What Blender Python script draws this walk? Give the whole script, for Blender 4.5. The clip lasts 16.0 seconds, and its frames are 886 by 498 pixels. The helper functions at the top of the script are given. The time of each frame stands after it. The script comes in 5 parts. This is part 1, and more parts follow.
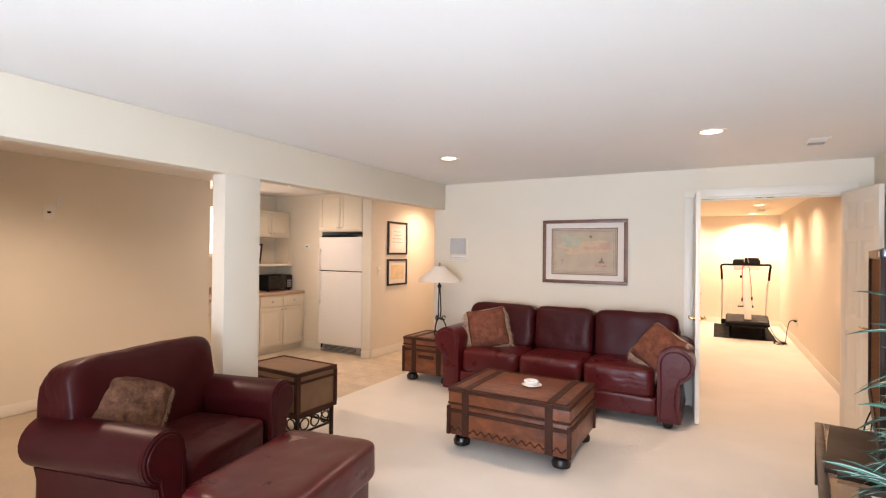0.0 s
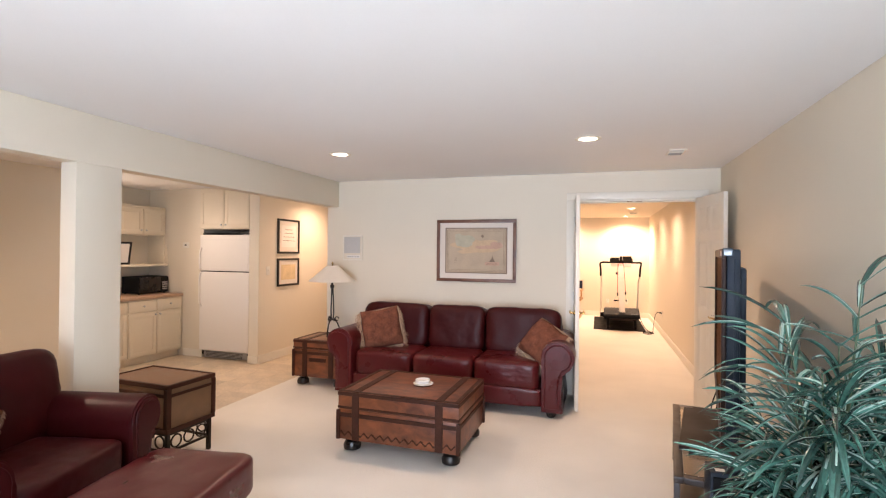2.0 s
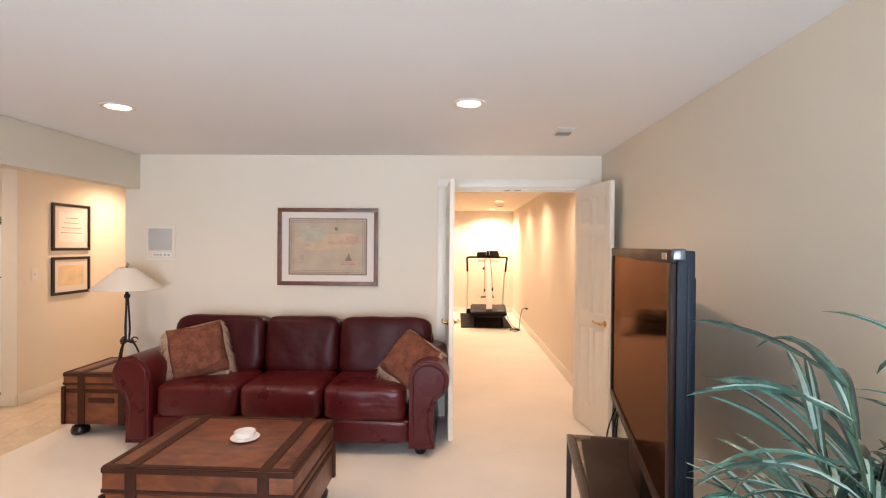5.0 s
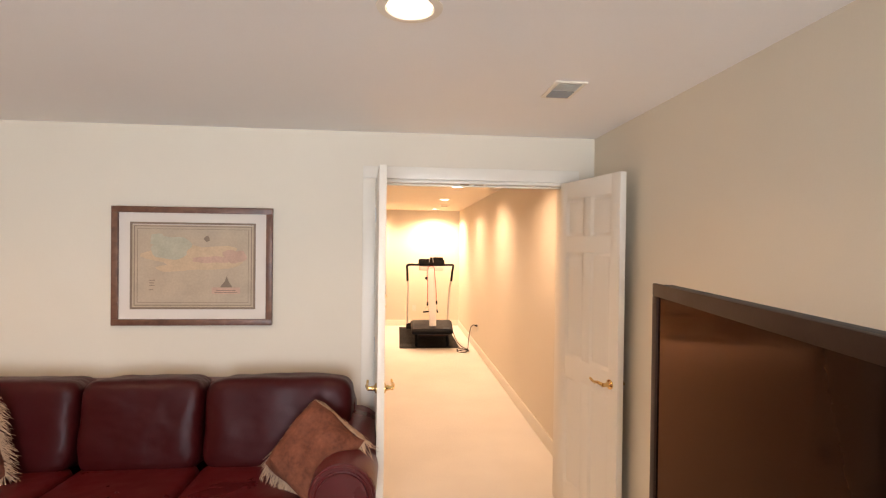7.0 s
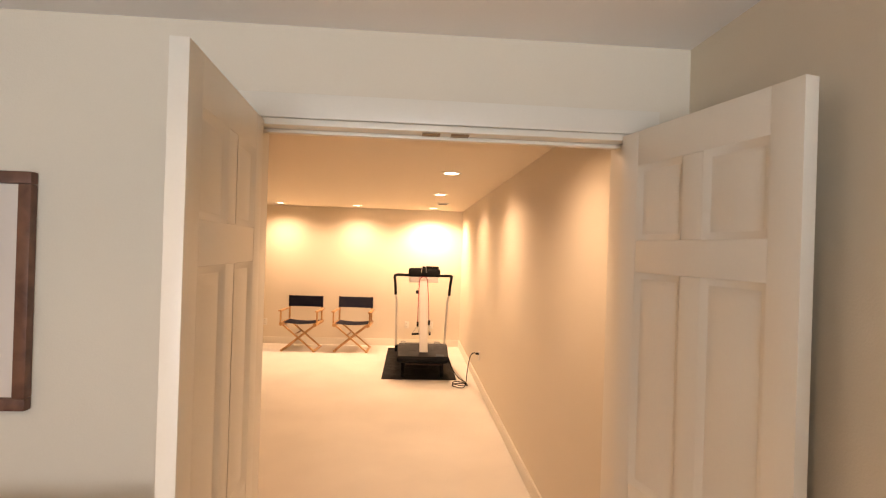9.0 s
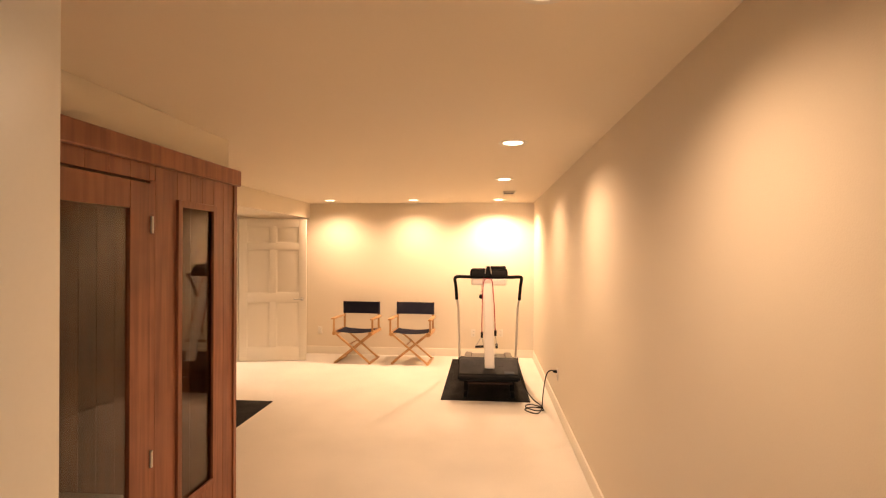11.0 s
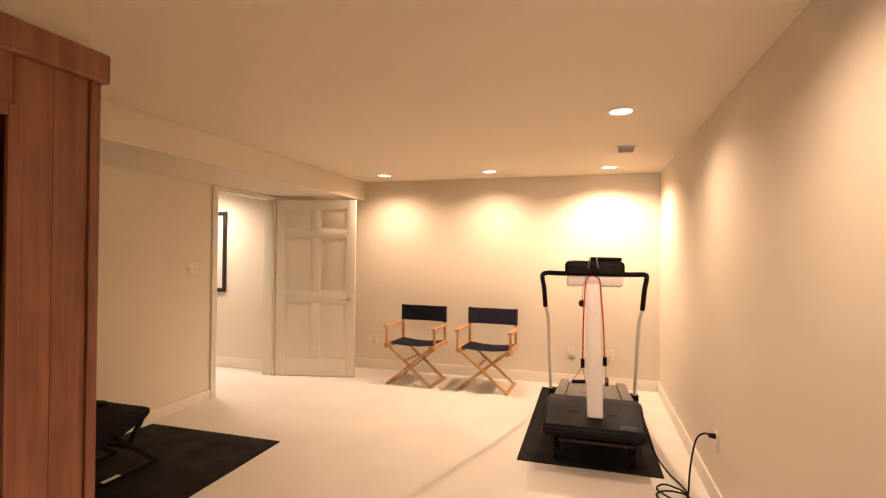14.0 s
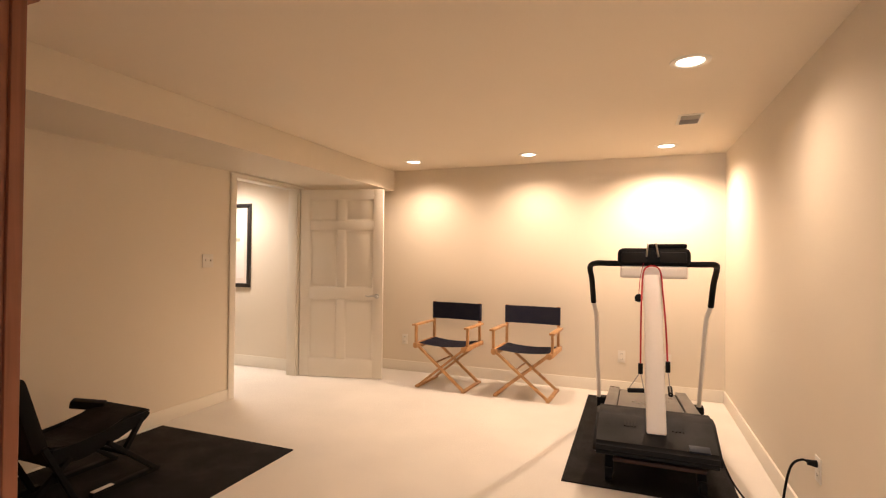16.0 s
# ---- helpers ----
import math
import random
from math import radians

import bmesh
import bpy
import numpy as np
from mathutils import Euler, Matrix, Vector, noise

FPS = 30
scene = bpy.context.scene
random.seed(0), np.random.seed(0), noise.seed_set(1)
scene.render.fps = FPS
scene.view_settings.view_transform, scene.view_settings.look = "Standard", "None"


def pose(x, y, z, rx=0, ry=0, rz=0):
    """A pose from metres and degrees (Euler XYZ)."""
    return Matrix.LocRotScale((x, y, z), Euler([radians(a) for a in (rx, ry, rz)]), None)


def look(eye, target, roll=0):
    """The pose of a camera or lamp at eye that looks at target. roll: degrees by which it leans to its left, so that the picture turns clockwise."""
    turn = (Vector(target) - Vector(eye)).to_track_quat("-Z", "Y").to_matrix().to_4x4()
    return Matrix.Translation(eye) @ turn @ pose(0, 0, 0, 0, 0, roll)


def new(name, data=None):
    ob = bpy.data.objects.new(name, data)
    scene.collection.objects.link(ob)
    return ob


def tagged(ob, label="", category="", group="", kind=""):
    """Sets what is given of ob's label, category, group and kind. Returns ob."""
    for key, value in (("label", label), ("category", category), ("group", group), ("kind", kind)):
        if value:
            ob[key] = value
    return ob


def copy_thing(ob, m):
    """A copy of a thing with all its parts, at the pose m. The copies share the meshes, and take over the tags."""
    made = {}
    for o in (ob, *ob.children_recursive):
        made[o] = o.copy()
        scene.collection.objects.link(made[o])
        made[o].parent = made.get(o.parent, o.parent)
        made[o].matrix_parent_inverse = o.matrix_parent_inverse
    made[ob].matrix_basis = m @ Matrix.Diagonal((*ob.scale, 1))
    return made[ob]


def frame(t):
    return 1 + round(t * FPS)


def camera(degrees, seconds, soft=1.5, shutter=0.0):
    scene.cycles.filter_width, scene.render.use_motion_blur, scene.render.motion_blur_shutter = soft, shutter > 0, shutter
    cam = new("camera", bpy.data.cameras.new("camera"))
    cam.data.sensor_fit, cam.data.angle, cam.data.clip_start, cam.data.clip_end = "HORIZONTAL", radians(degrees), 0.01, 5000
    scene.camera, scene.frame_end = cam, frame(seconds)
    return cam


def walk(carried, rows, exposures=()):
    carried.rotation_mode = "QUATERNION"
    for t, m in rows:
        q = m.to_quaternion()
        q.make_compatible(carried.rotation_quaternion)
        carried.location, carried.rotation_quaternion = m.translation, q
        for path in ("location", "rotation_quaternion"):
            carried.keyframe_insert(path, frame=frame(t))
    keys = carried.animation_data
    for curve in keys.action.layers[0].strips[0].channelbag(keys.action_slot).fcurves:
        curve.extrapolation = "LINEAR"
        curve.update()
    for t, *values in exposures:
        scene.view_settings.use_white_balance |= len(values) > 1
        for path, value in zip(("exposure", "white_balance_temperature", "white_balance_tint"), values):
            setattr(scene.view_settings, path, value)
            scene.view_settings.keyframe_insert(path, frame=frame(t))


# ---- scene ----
cam = camera(83.9, 16.0, 1.2)
# seconds, stops, kelvin, tint: the clip's white balance drifts as the warm room fills the view
EXPOSURES = [(0, -0.34, 6650, 24), (3.5, -0.48, 6600, 25), (6, -0.34, 6950, 25), (8, -0.62, 7500, 26), (10.5, -0.88, 7750, 25), (11.5, -0.80, 7400, 25), (13.5, -1.03, 6700, 23), (16, -1.14, 6100, 19)]
PATH = [
    (0, (0.091, -0.772, 1.474), (-0.877, 0.978, 1.485), 0.6),
    (0.5, (0.109, -0.757, 1.476), (-0.767, 1.041, 1.484), 0.5),
    (1, (0.123, -0.739, 1.475), (-0.661, 1.101, 1.485), 0.5),
    (1.5, (0.124, -0.727, 1.477), (-0.564, 1.151, 1.485), 0.6),
    (2, (0.134, -0.7, 1.478), (-0.465, 1.208, 1.488), 0.6),
    (2.5, (0.129, -0.649, 1.454), (-0.38, 1.286, 1.468), 0.6),
    (3, (0.113, -0.568, 1.457), (-0.303, 1.389, 1.46), 0.6),
    (3.5, (0.077, -0.439, 1.453), (-0.245, 1.535, 1.453), 0.6),
    (6, (-0.008, 0.886, 1.586), (0.065, 2.885, 1.568), 0.6),
    (6.5, (0.027, 1.232, 1.622), (0.153, 3.228, 1.607), 0.7),
    (7, (0.035, 1.618, 1.636), (0.216, 3.61, 1.617), 0.7),
    (7.5, (0.114, 2.026, 1.626), (0.313, 4.016, 1.605), 0.6),
    (8, (0.188, 2.415, 1.641), (0.394, 4.405, 1.631), 0.7),
    (8.2, (0.24, 2.58, 1.653), (0.438, 4.571, 1.646), 1.1),
    (10.3, (0.457, 3.727, 1.62), (0.427, 5.727, 1.635), 0.5),
    (10.5, (0.466, 3.823, 1.615), (0.4, 5.822, 1.63), 0.3),
    (11, (0.536, 4.086, 1.607), (0.367, 6.078, 1.609), 0.2),
    (11.5, (0.571, 4.368, 1.578), (0.326, 6.353, 1.581), 0.4),
    (12, (0.576, 4.708, 1.546), (0.261, 6.683, 1.547), 0.5),
    (12.5, (0.586, 5.035, 1.527), (0.194, 6.996, 1.522), 0.5),
    (13, (0.578, 5.338, 1.507), (0.123, 7.285, 1.509), 0.5),
    (13.5, (0.562, 5.631, 1.486), (0.044, 7.563, 1.485), 0.5),
    (14, (0.545, 5.869, 1.444), (-0.024, 7.786, 1.458), 0.6),
    (14.5, (0.53, 6.052, 1.406), (-0.083, 7.955, 1.428), 0.6),
    (15, (0.503, 6.178, 1.388), (-0.146, 8.069, 1.41), 0.7),
    (15.5, (0.48, 6.275, 1.358), (-0.21, 8.152, 1.378), 0.8),
    (16, (0.46, 6.322, 1.337), (-0.258, 8.189, 1.361), 0.6),
]
walk(cam, [(t, look(e, g, r)) for t, e, g, r in PATH], EXPOSURES)
DAY_WATTS, GYM_WATTS, LR_WATTS = 182, 165, 70

# ---- world, daylight, exposure ----
world = bpy.data.worlds.new("world")
scene.world = world
world.use_nodes = True
wn, wl = world.node_tree.nodes, world.node_tree.links
sky = wn.new("ShaderNodeTexSky")
sky.sky_type, sky.sun_disc = "NISHITA", False
sky.sun_elevation, sky.sun_rotation = radians(38), radians(200)
wl.new(sky.outputs[0], wn["Background"].inputs[0])
wn["Background"].inputs[1].default_value = 0.12
sun = new("sun", bpy.data.lights.new("sun", "SUN"))
sun.data.energy, sun.data.angle, sun.data.color = 2.0, radians(3), (1, 0.95, 0.88)
sun.matrix_world = look((0, 0, 0), (-0.2, -1.0, -0.9))   # comes from the far side: no direct sun indoors


def area_lamp(name, m, sx, sy, watts, color):
    li = bpy.data.lights.new(name, "AREA")
    li.shape, li.size, li.size_y, li.energy, li.color = "RECTANGLE", sx, sy, watts, color
    ob = new(name, li)
    ob.matrix_world = m
    return ob


DAY = (0.69, 0.87, 1.0)
WARM = (1.0, 0.73, 0.48)
# daylight through the glass doors behind the start of the walk, and through the kitchenette window
area_lamp("daylight_patio_door", look((-0.1, -3.12, 1.1), (-0.5, 0.6, 2.85)), 2.5, 1.95, DAY_WATTS, DAY).data.spread = radians(115)
area_lamp("daylight_niche_window", look((-6.09, 3.43, 1.74), (0, 3.43, 1.6)), 0.5, 0.62, 14, (1.0, 0.90, 0.74))


# ---- materials ----
def mat(name, color, rough=0.5, metal=0.0, var=0.08, scale=3.0, bump=0.05, bscale=80.0, coat=0.0, spec=0.5, island=0.0, piece=0.0):
    m = bpy.data.materials.new(name)
    m.use_nodes = True
    n, l = m.node_tree.nodes, m.node_tree.links
    p = n["Principled BSDF"]
    p.inputs["Roughness"].default_value, p.inputs["Metallic"].default_value = rough, metal
    p.inputs["Coat Weight"].default_value, p.inputs["Specular IOR Level"].default_value = coat, spec
    p.inputs["Coat Roughness"].default_value = 0.08
    tc = n.new("ShaderNodeTexCoord")
    big, small = n.new("ShaderNodeTexNoise"), n.new("ShaderNodeTexNoise")
    big.inputs["Scale"].default_value, small.inputs["Scale"].default_value = scale, bscale
    big.inputs["Detail"].default_value = 5
    for t in (big, small):
        l.new(tc.outputs["Object"], t.inputs["Vector"])
    add = n.new("ShaderNodeMath")
    add.operation = "MULTIPLY_ADD"
    l.new(small.outputs[0], add.inputs[0])
    add.inputs[1].default_value = 0.5
    l.new(big.outputs[0], add.inputs[2])
    ramp = n.new("ShaderNodeMapRange")
    ramp.inputs[1].default_value, ramp.inputs[2].default_value = 0.45, 1.05
    ramp.inputs[3].default_value, ramp.inputs[4].default_value = 1 - var, 1 + var
    l.new(add.outputs[0], ramp.inputs[0])
    last = ramp.outputs[0]
    if piece or island:
        info = n.new("ShaderNodeObjectInfo" if piece else "ShaderNodeNewGeometry")
        r2 = n.new("ShaderNodeMapRange")
        amount = piece or island
        r2.inputs[3].default_value, r2.inputs[4].default_value = 1 - amount, 1 + amount
        l.new(info.outputs["Random" if piece else "Random Per Island"], r2.inputs[0])
        mul = n.new("ShaderNodeMath")
        mul.operation = "MULTIPLY"
        l.new(last, mul.inputs[0]), l.new(r2.outputs[0], mul.inputs[1])
        last = mul.outputs[0]
    mix = n.new("ShaderNodeVectorMath")
    mix.operation = "SCALE"
    mix.inputs[0].default_value = color
    l.new(last, mix.inputs["Scale"])
    l.new(mix.outputs[0], p.inputs["Base Color"])
    rr = n.new("ShaderNodeMapRange")
    rr.inputs[1].default_value, rr.inputs[2].default_value = 0.3, 0.7
    rr.inputs[3].default_value, rr.inputs[4].default_value = rough * 0.85, min(1, rough * 1.15)
    l.new(big.outputs[0], rr.inputs[0]), l.new(rr.outputs[0], p.inputs["Roughness"])
    if bump:
        b = n.new("ShaderNodeBump")
        b.inputs["Strength"].default_value, b.inputs["Distance"].default_value = bump, 0.01
        l.new(small.outputs[0], b.inputs["Height"]), l.new(b.outputs[0], p.inputs["Normal"])
    return m


def wood(name, dark, light, rough=0.45, stretch=(14, 14, 1.2), scale=2.2, bump=0.08, piece=0.0, coat=0.0):
    m = bpy.data.materials.new(name)
    m.use_nodes = True
    n, l = m.node_tree.nodes, m.node_tree.links
    p = n["Principled BSDF"]
    p.inputs["Roughness"].default_value, p.inputs["Coat Weight"].default_value = rough, coat
    p.inputs["Coat Roughness"].default_value = 0.2
    tc, mp = n.new("ShaderNodeTexCoord"), n.new("ShaderNodeMapping")
    mp.inputs["Scale"].default_value = stretch
    l.new(tc.outputs["Object"], mp.inputs["Vector"])
    vec = mp.outputs[0]
    info = n.new("ShaderNodeObjectInfo")
    shift = n.new("ShaderNodeVectorMath")
    shift.operation = "ADD"
    sc = n.new("ShaderNodeVectorMath")
    sc.operation = "SCALE"
    sc.inputs[0].default_value = (37, 19, 53)
    l.new(info.outputs["Random"], sc.inputs["Scale"])
    l.new(vec, shift.inputs[0]), l.new(sc.outputs[0], shift.inputs[1])
    grain, blot = n.new("ShaderNodeTexNoise"), n.new("ShaderNodeTexNoise")
    grain.inputs["Scale"].default_value, grain.inputs["Detail"].default_value = scale, 8
    grain.inputs["Distortion"].default_value = 0.6
    blot.inputs["Scale"].default_value = 5
    l.new(shift.outputs[0], grain.inputs["Vector"]), l.new(tc.outputs["Object"], blot.inputs["Vector"])
    mixv = n.new("ShaderNodeMath")
    mixv.operation = "MULTIPLY_ADD"
    mixv.inputs[1].default_value = 0.45
    l.new(blot.outputs[0], mixv.inputs[0]), l.new(grain.outputs[0], mixv.inputs[2])
    ramp = n.new("ShaderNodeValToRGB")
    ramp.color_ramp.elements[0].position, ramp.color_ramp.elements[1].position = 0.52, 0.92
    ramp.color_ramp.elements[0].color, ramp.color_ramp.elements[1].color = (*dark, 1), (*light, 1)
    l.new(mixv.outputs[0], ramp.inputs[0])
    last = ramp.outputs[0]
    if piece:
        r2, mul = n.new("ShaderNodeMapRange"), n.new("ShaderNodeVectorMath")
        r2.inputs[3].default_value, r2.inputs[4].default_value = 1 - piece, 1 + piece
        mul.operation = "SCALE"
        l.new(info.outputs["Random"], r2.inputs[0]), l.new(last, mul.inputs[0]), l.new(r2.outputs[0], mul.inputs["Scale"])
        last = mul.outputs[0]
    l.new(last, p.inputs["Base Color"])
    b = n.new("ShaderNodeBump")
    b.inputs["Strength"].default_value, b.inputs["Distance"].default_value = bump, 0.01
    l.new(grain.outputs[0], b.inputs["Height"]), l.new(b.outputs[0], p.inputs["Normal"])
    return m


def leather(name, color, rough=0.32, spec=0.24):
    m = mat(name, color, rough, var=0.10, scale=5, bump=0.0, bscale=40, spec=spec)
    n, l = m.node_tree.nodes, m.node_tree.links
    tc, vo, no = n.new("ShaderNodeTexCoord"), n.new("ShaderNodeTexVoronoi"), n.new("ShaderNodeTexNoise")
    vo.inputs["Scale"].default_value, no.inputs["Scale"].default_value = 220, 5
    no.inputs["Detail"].default_value, no.inputs["Distortion"].default_value = 1.5, 0.4
    b1, b2 = n.new("ShaderNodeBump"), n.new("ShaderNodeBump")
    b1.inputs["Strength"].default_value, b1.inputs["Distance"].default_value = 0.12, 0.003
    b2.inputs["Strength"].default_value, b2.inputs["Distance"].default_value = 0.10, 0.02
    for t in (vo, no):
        l.new(tc.outputs["Object"], t.inputs["Vector"])
    l.new(vo.outputs[0], b1.inputs["Height"]), l.new(no.outputs[0], b2.inputs["Height"])
    l.new(b2.outputs[0], b1.inputs["Normal"]), l.new(b1.outputs[0], n["Principled BSDF"].inputs["Normal"])
    return m


def glow(name, color, strength):
    m = bpy.data.materials.new(name)
    m.use_nodes = True
    p = m.node_tree.nodes["Principled BSDF"]
    p.inputs["Base Color"].default_value = (0.9, 0.9, 0.9, 1)
    p.inputs["Emission Color"].default_value, p.inputs["Emission Strength"].default_value = (*color, 1), strength
    return m


def clear_glass(name, tint, rough=0.02):
    m = bpy.data.materials.new(name)
    m.use_nodes = True
    p = m.node_tree.nodes["Principled BSDF"]
    p.inputs["Base Color"].default_value, p.inputs["Roughness"].default_value = (*tint, 1), rough
    p.inputs["Transmission Weight"].default_value, p.inputs["IOR"].default_value = 1.0, 1.45
    return m


M_WALL = mat("cream_wall_paint", (0.75, 0.675, 0.55), 0.75, var=0.025, scale=1.2, bump=0.06, bscale=220)
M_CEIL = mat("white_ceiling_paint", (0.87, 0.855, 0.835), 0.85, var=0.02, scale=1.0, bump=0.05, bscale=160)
# ceiling paint tinted cream: the exercise room's warm bounce put into the colour
M_CEIL_WARMLIT = mat("warm_lit_ceiling_paint", (0.84, 0.745, 0.60), 0.85, var=0.02, scale=1.0, bump=0.05, bscale=160)
M_TRIM = mat("white_gloss_trim_paint", (0.79, 0.74, 0.64), 0.38, var=0.02, scale=2, bump=0.02, bscale=120)
M_CARPET = mat("cream_carpet", (0.82, 0.78, 0.71), 0.95, var=0.07, scale=1.6, bump=0.5, bscale=420, spec=0.1)
M_TILE = mat("travertine_tile", (0.60, 0.50, 0.38), 0.42, var=0.22, scale=5, bump=0.06, bscale=40, piece=0.12)
M_GROUT = mat("beige_grout", (0.42, 0.34, 0.25), 0.9, var=0.1)
M_LEATHER = leather("burgundy_leather", (0.080, 0.0068, 0.0080), 0.30, 0.36)
# same leather darkened: shade on sofa backs and armchair put into the colour
M_LEATHER_SHADE = leather("shaded_burgundy_leather", (0.042, 0.0036, 0.0042), 0.40, 0.17)
M_TRUNK = wood("chestnut_trunk_leather", (0.078, 0.019, 0.007), (0.235, 0.068, 0.023), 0.38, (4, 7, 7), 2.0, 0.15, coat=0.08)
M_STRAP = mat("dark_brown_strap", (0.052, 0.017, 0.009), 0.55, var=0.35, scale=14, bump=0.2, bscale=90, spec=0.2)
M_FOOT = mat("black_turned_wood", (0.012, 0.009, 0.008), 0.28, var=0.2, bump=0.03)
M_CANE = mat("tan_woven_panel", (0.19, 0.100, 0.048), 0.5, var=0.22, scale=9, bump=0.35, bscale=190)
M_IRON = mat("dark_wrought_iron", (0.028, 0.019, 0.014), 0.5, 0.6, var=0.3, scale=20, bump=0.15, bscale=120)
M_BRASS = mat("polished_brass", (0.72, 0.50, 0.22), 0.2, 1.0, var=0.1, scale=12, bump=0.0)
M_BRONZE = mat("dull_bronze", (0.30, 0.20, 0.11), 0.55, 0.7, var=0.2, scale=30, bump=0.05)
M_STEEL = mat("satin_steel", (0.55, 0.54, 0.52), 0.3, 1.0, var=0.08, scale=12, bump=0.0)
M_FRAME = wood("walnut_frame", (0.105, 0.042, 0.025), (0.21, 0.092, 0.052), 0.4, (8, 8, 8), 2)
M_BLACKFRAME = mat("black_frame", (0.014, 0.011, 0.010), 0.35, var=0.15, bump=0.02)
M_MATBOARD = mat("cream_mat_board", (0.74, 0.66, 0.58), 0.85, var=0.02, bump=0.03, bscale=300, coat=0.5)
M_PAPER = mat("aged_map_paper", (0.49, 0.375, 0.265), 0.8, var=0.14, scale=7, bump=0.02, coat=0.5)
M_PAPER_W = mat("white_certificate_paper", (0.80, 0.74, 0.68), 0.7, var=0.05, scale=7, bump=0.0, coat=0.5)
M_PAPER_Y = mat("golden_print_paper", (0.70, 0.54, 0.32), 0.7, var=0.2, scale=9, bump=0.0, coat=0.5)
M_TEAL = mat("faded_teal_ink", (0.46, 0.42, 0.31), 0.8, var=0.15, scale=14, bump=0.0, coat=0.5)
M_PINK = mat("faded_pink_ink", (0.54, 0.34, 0.25), 0.8, var=0.2, scale=14, bump=0.0, coat=0.5)
M_INK = mat("brown_ink", (0.24, 0.17, 0.12), 0.8, var=0.15, scale=20, bump=0.0, coat=0.5)
M_WHITE = mat("white_enamel", (0.81, 0.77, 0.72), 0.45, var=0.015, scale=2, bump=0.0)
M_CAB = mat("cream_cabinet_paint", (0.76, 0.67, 0.52), 0.42, var=0.03, scale=3, bump=0.03)
M_COUNTER = mat("tan_laminate_worktop", (0.50, 0.33, 0.22), 0.4, var=0.15, scale=40, bump=0.0)
M_BLACK = mat("black_plastic", (0.0065, 0.0065, 0.007), 0.62, var=0.15, scale=8, bump=0.1, bscale=240, spec=0.13)
M_RUBBER = mat("black_rubber_mat", (0.0075, 0.0068, 0.0066), 0.75, var=0.25, scale=6, bump=0.4, bscale=200, spec=0.15)
M_GREY = mat("grey_plastic", (0.33, 0.32, 0.31), 0.45, var=0.08, bump=0.05)
M_STEELGREY = mat("smooth_grey_belt", (0.11, 0.107, 0.105), 0.3, var=0.08, bump=0.02)
M_WHITEP = mat("white_powder_coat", (0.78, 0.73, 0.66), 0.35, var=0.03, bump=0.03)
M_RED = mat("red_rubber_cord", (0.42, 0.016, 0.018), 0.4, var=0.1, bump=0.0)
M_NAVY = mat("navy_canvas", (0.010, 0.012, 0.034), 0.85, var=0.22, scale=7, bump=0.5, bscale=420)
M_PINE = wood("honey_pine", (0.42, 0.21, 0.075), (0.66, 0.39, 0.17), 0.4, (16, 16, 2), 2.0)
M_CEDAR = wood("red_cedar", (0.185, 0.064, 0.035), (0.33, 0.128, 0.070), 0.42, (16, 16, 0.9), 1.3, 0.06, piece=0.10)
M_SCREEN = mat("dark_tv_screen", (0.012, 0.006, 0.004), 0.3, var=0.05, bump=0.0, spec=0.0)
sn, sl = M_SCREEN.node_tree.nodes, M_SCREEN.node_tree.links
sheen, both, facing, steep = sn.new("ShaderNodeBsdfGlossy"), sn.new("ShaderNodeMixShader"), sn.new("ShaderNodeLayerWeight"), sn.new("ShaderNodeMath")
sheen.inputs["Color"].default_value, sheen.inputs["Roughness"].default_value = (0.22, 0.130, 0.090, 1), 0.09   # brown anti-glare gloss
steep.operation, steep.inputs[1].default_value, facing.inputs[0].default_value = "POWER", 2.7, 0.5
sl.new(facing.outputs["Facing"], steep.inputs[0]), sl.new(steep.outputs[0], both.inputs[0])
sl.new(sn["Principled BSDF"].outputs[0], both.inputs[1]), sl.new(sheen.outputs[0], both.inputs[2])
sl.new(both.outputs[0], sn["Material Output"].inputs[0])
M_TVFRAME = mat("dark_bronze_tv_bezel", (0.024, 0.010, 0.006), 0.5, 0.0, spec=0.2, var=0.1, bump=0.03)
M_PINKPLATE = mat("pale_badge_metal", (0.42, 0.33, 0.30), 0.4, 0.3, var=0.2, scale=60, bump=0.0)
M_CAP = mat("blue_grey_cap", (0.05, 0.08, 0.10), 0.14, var=0.2, bump=0.0, spec=0.8)
M_TVSIDE = mat("blue_black_tv_shell", (0.010, 0.018, 0.029), 0.5, var=0.12, bump=0.05, spec=0.2)
M_STAND = mat("espresso_wood", (0.026, 0.016, 0.013), 0.42, var=0.25, scale=12, bump=0.06)
M_PILLOW = mat("rust_velvet", (0.165, 0.060, 0.036), 0.9, var=0.5, scale=13, bump=0.5, bscale=60, spec=0.1)
M_PILLOW_B = mat("brown_stripe_velvet", (0.130, 0.058, 0.032), 0.9, var=0.6, scale=26, bump=0.5, bscale=60, spec=0.1)
M_FRINGE = mat("tan_fringe", (0.46, 0.31, 0.21), 0.85, var=0.25, scale=30, bump=0.2)
M_SHADE = mat("ivory_lamp_shade", (0.74, 0.69, 0.61), 0.8, var=0.04, bump=0.1, bscale=300)
M_LEAF = mat("variegated_palm_leaf", (0.048, 0.145, 0.112), 0.22, var=0.35, scale=14, bump=0.05, island=0.8, spec=0.8)
# midrib stripes, made paler so that they also paint the leaves' daylight highlights
M_LEAF_HIGHLIGHT = mat("pale_stripe_and_highlight", (0.44, 0.62, 0.55), 0.3, var=0.2, scale=12, bump=0.05, island=0.3)
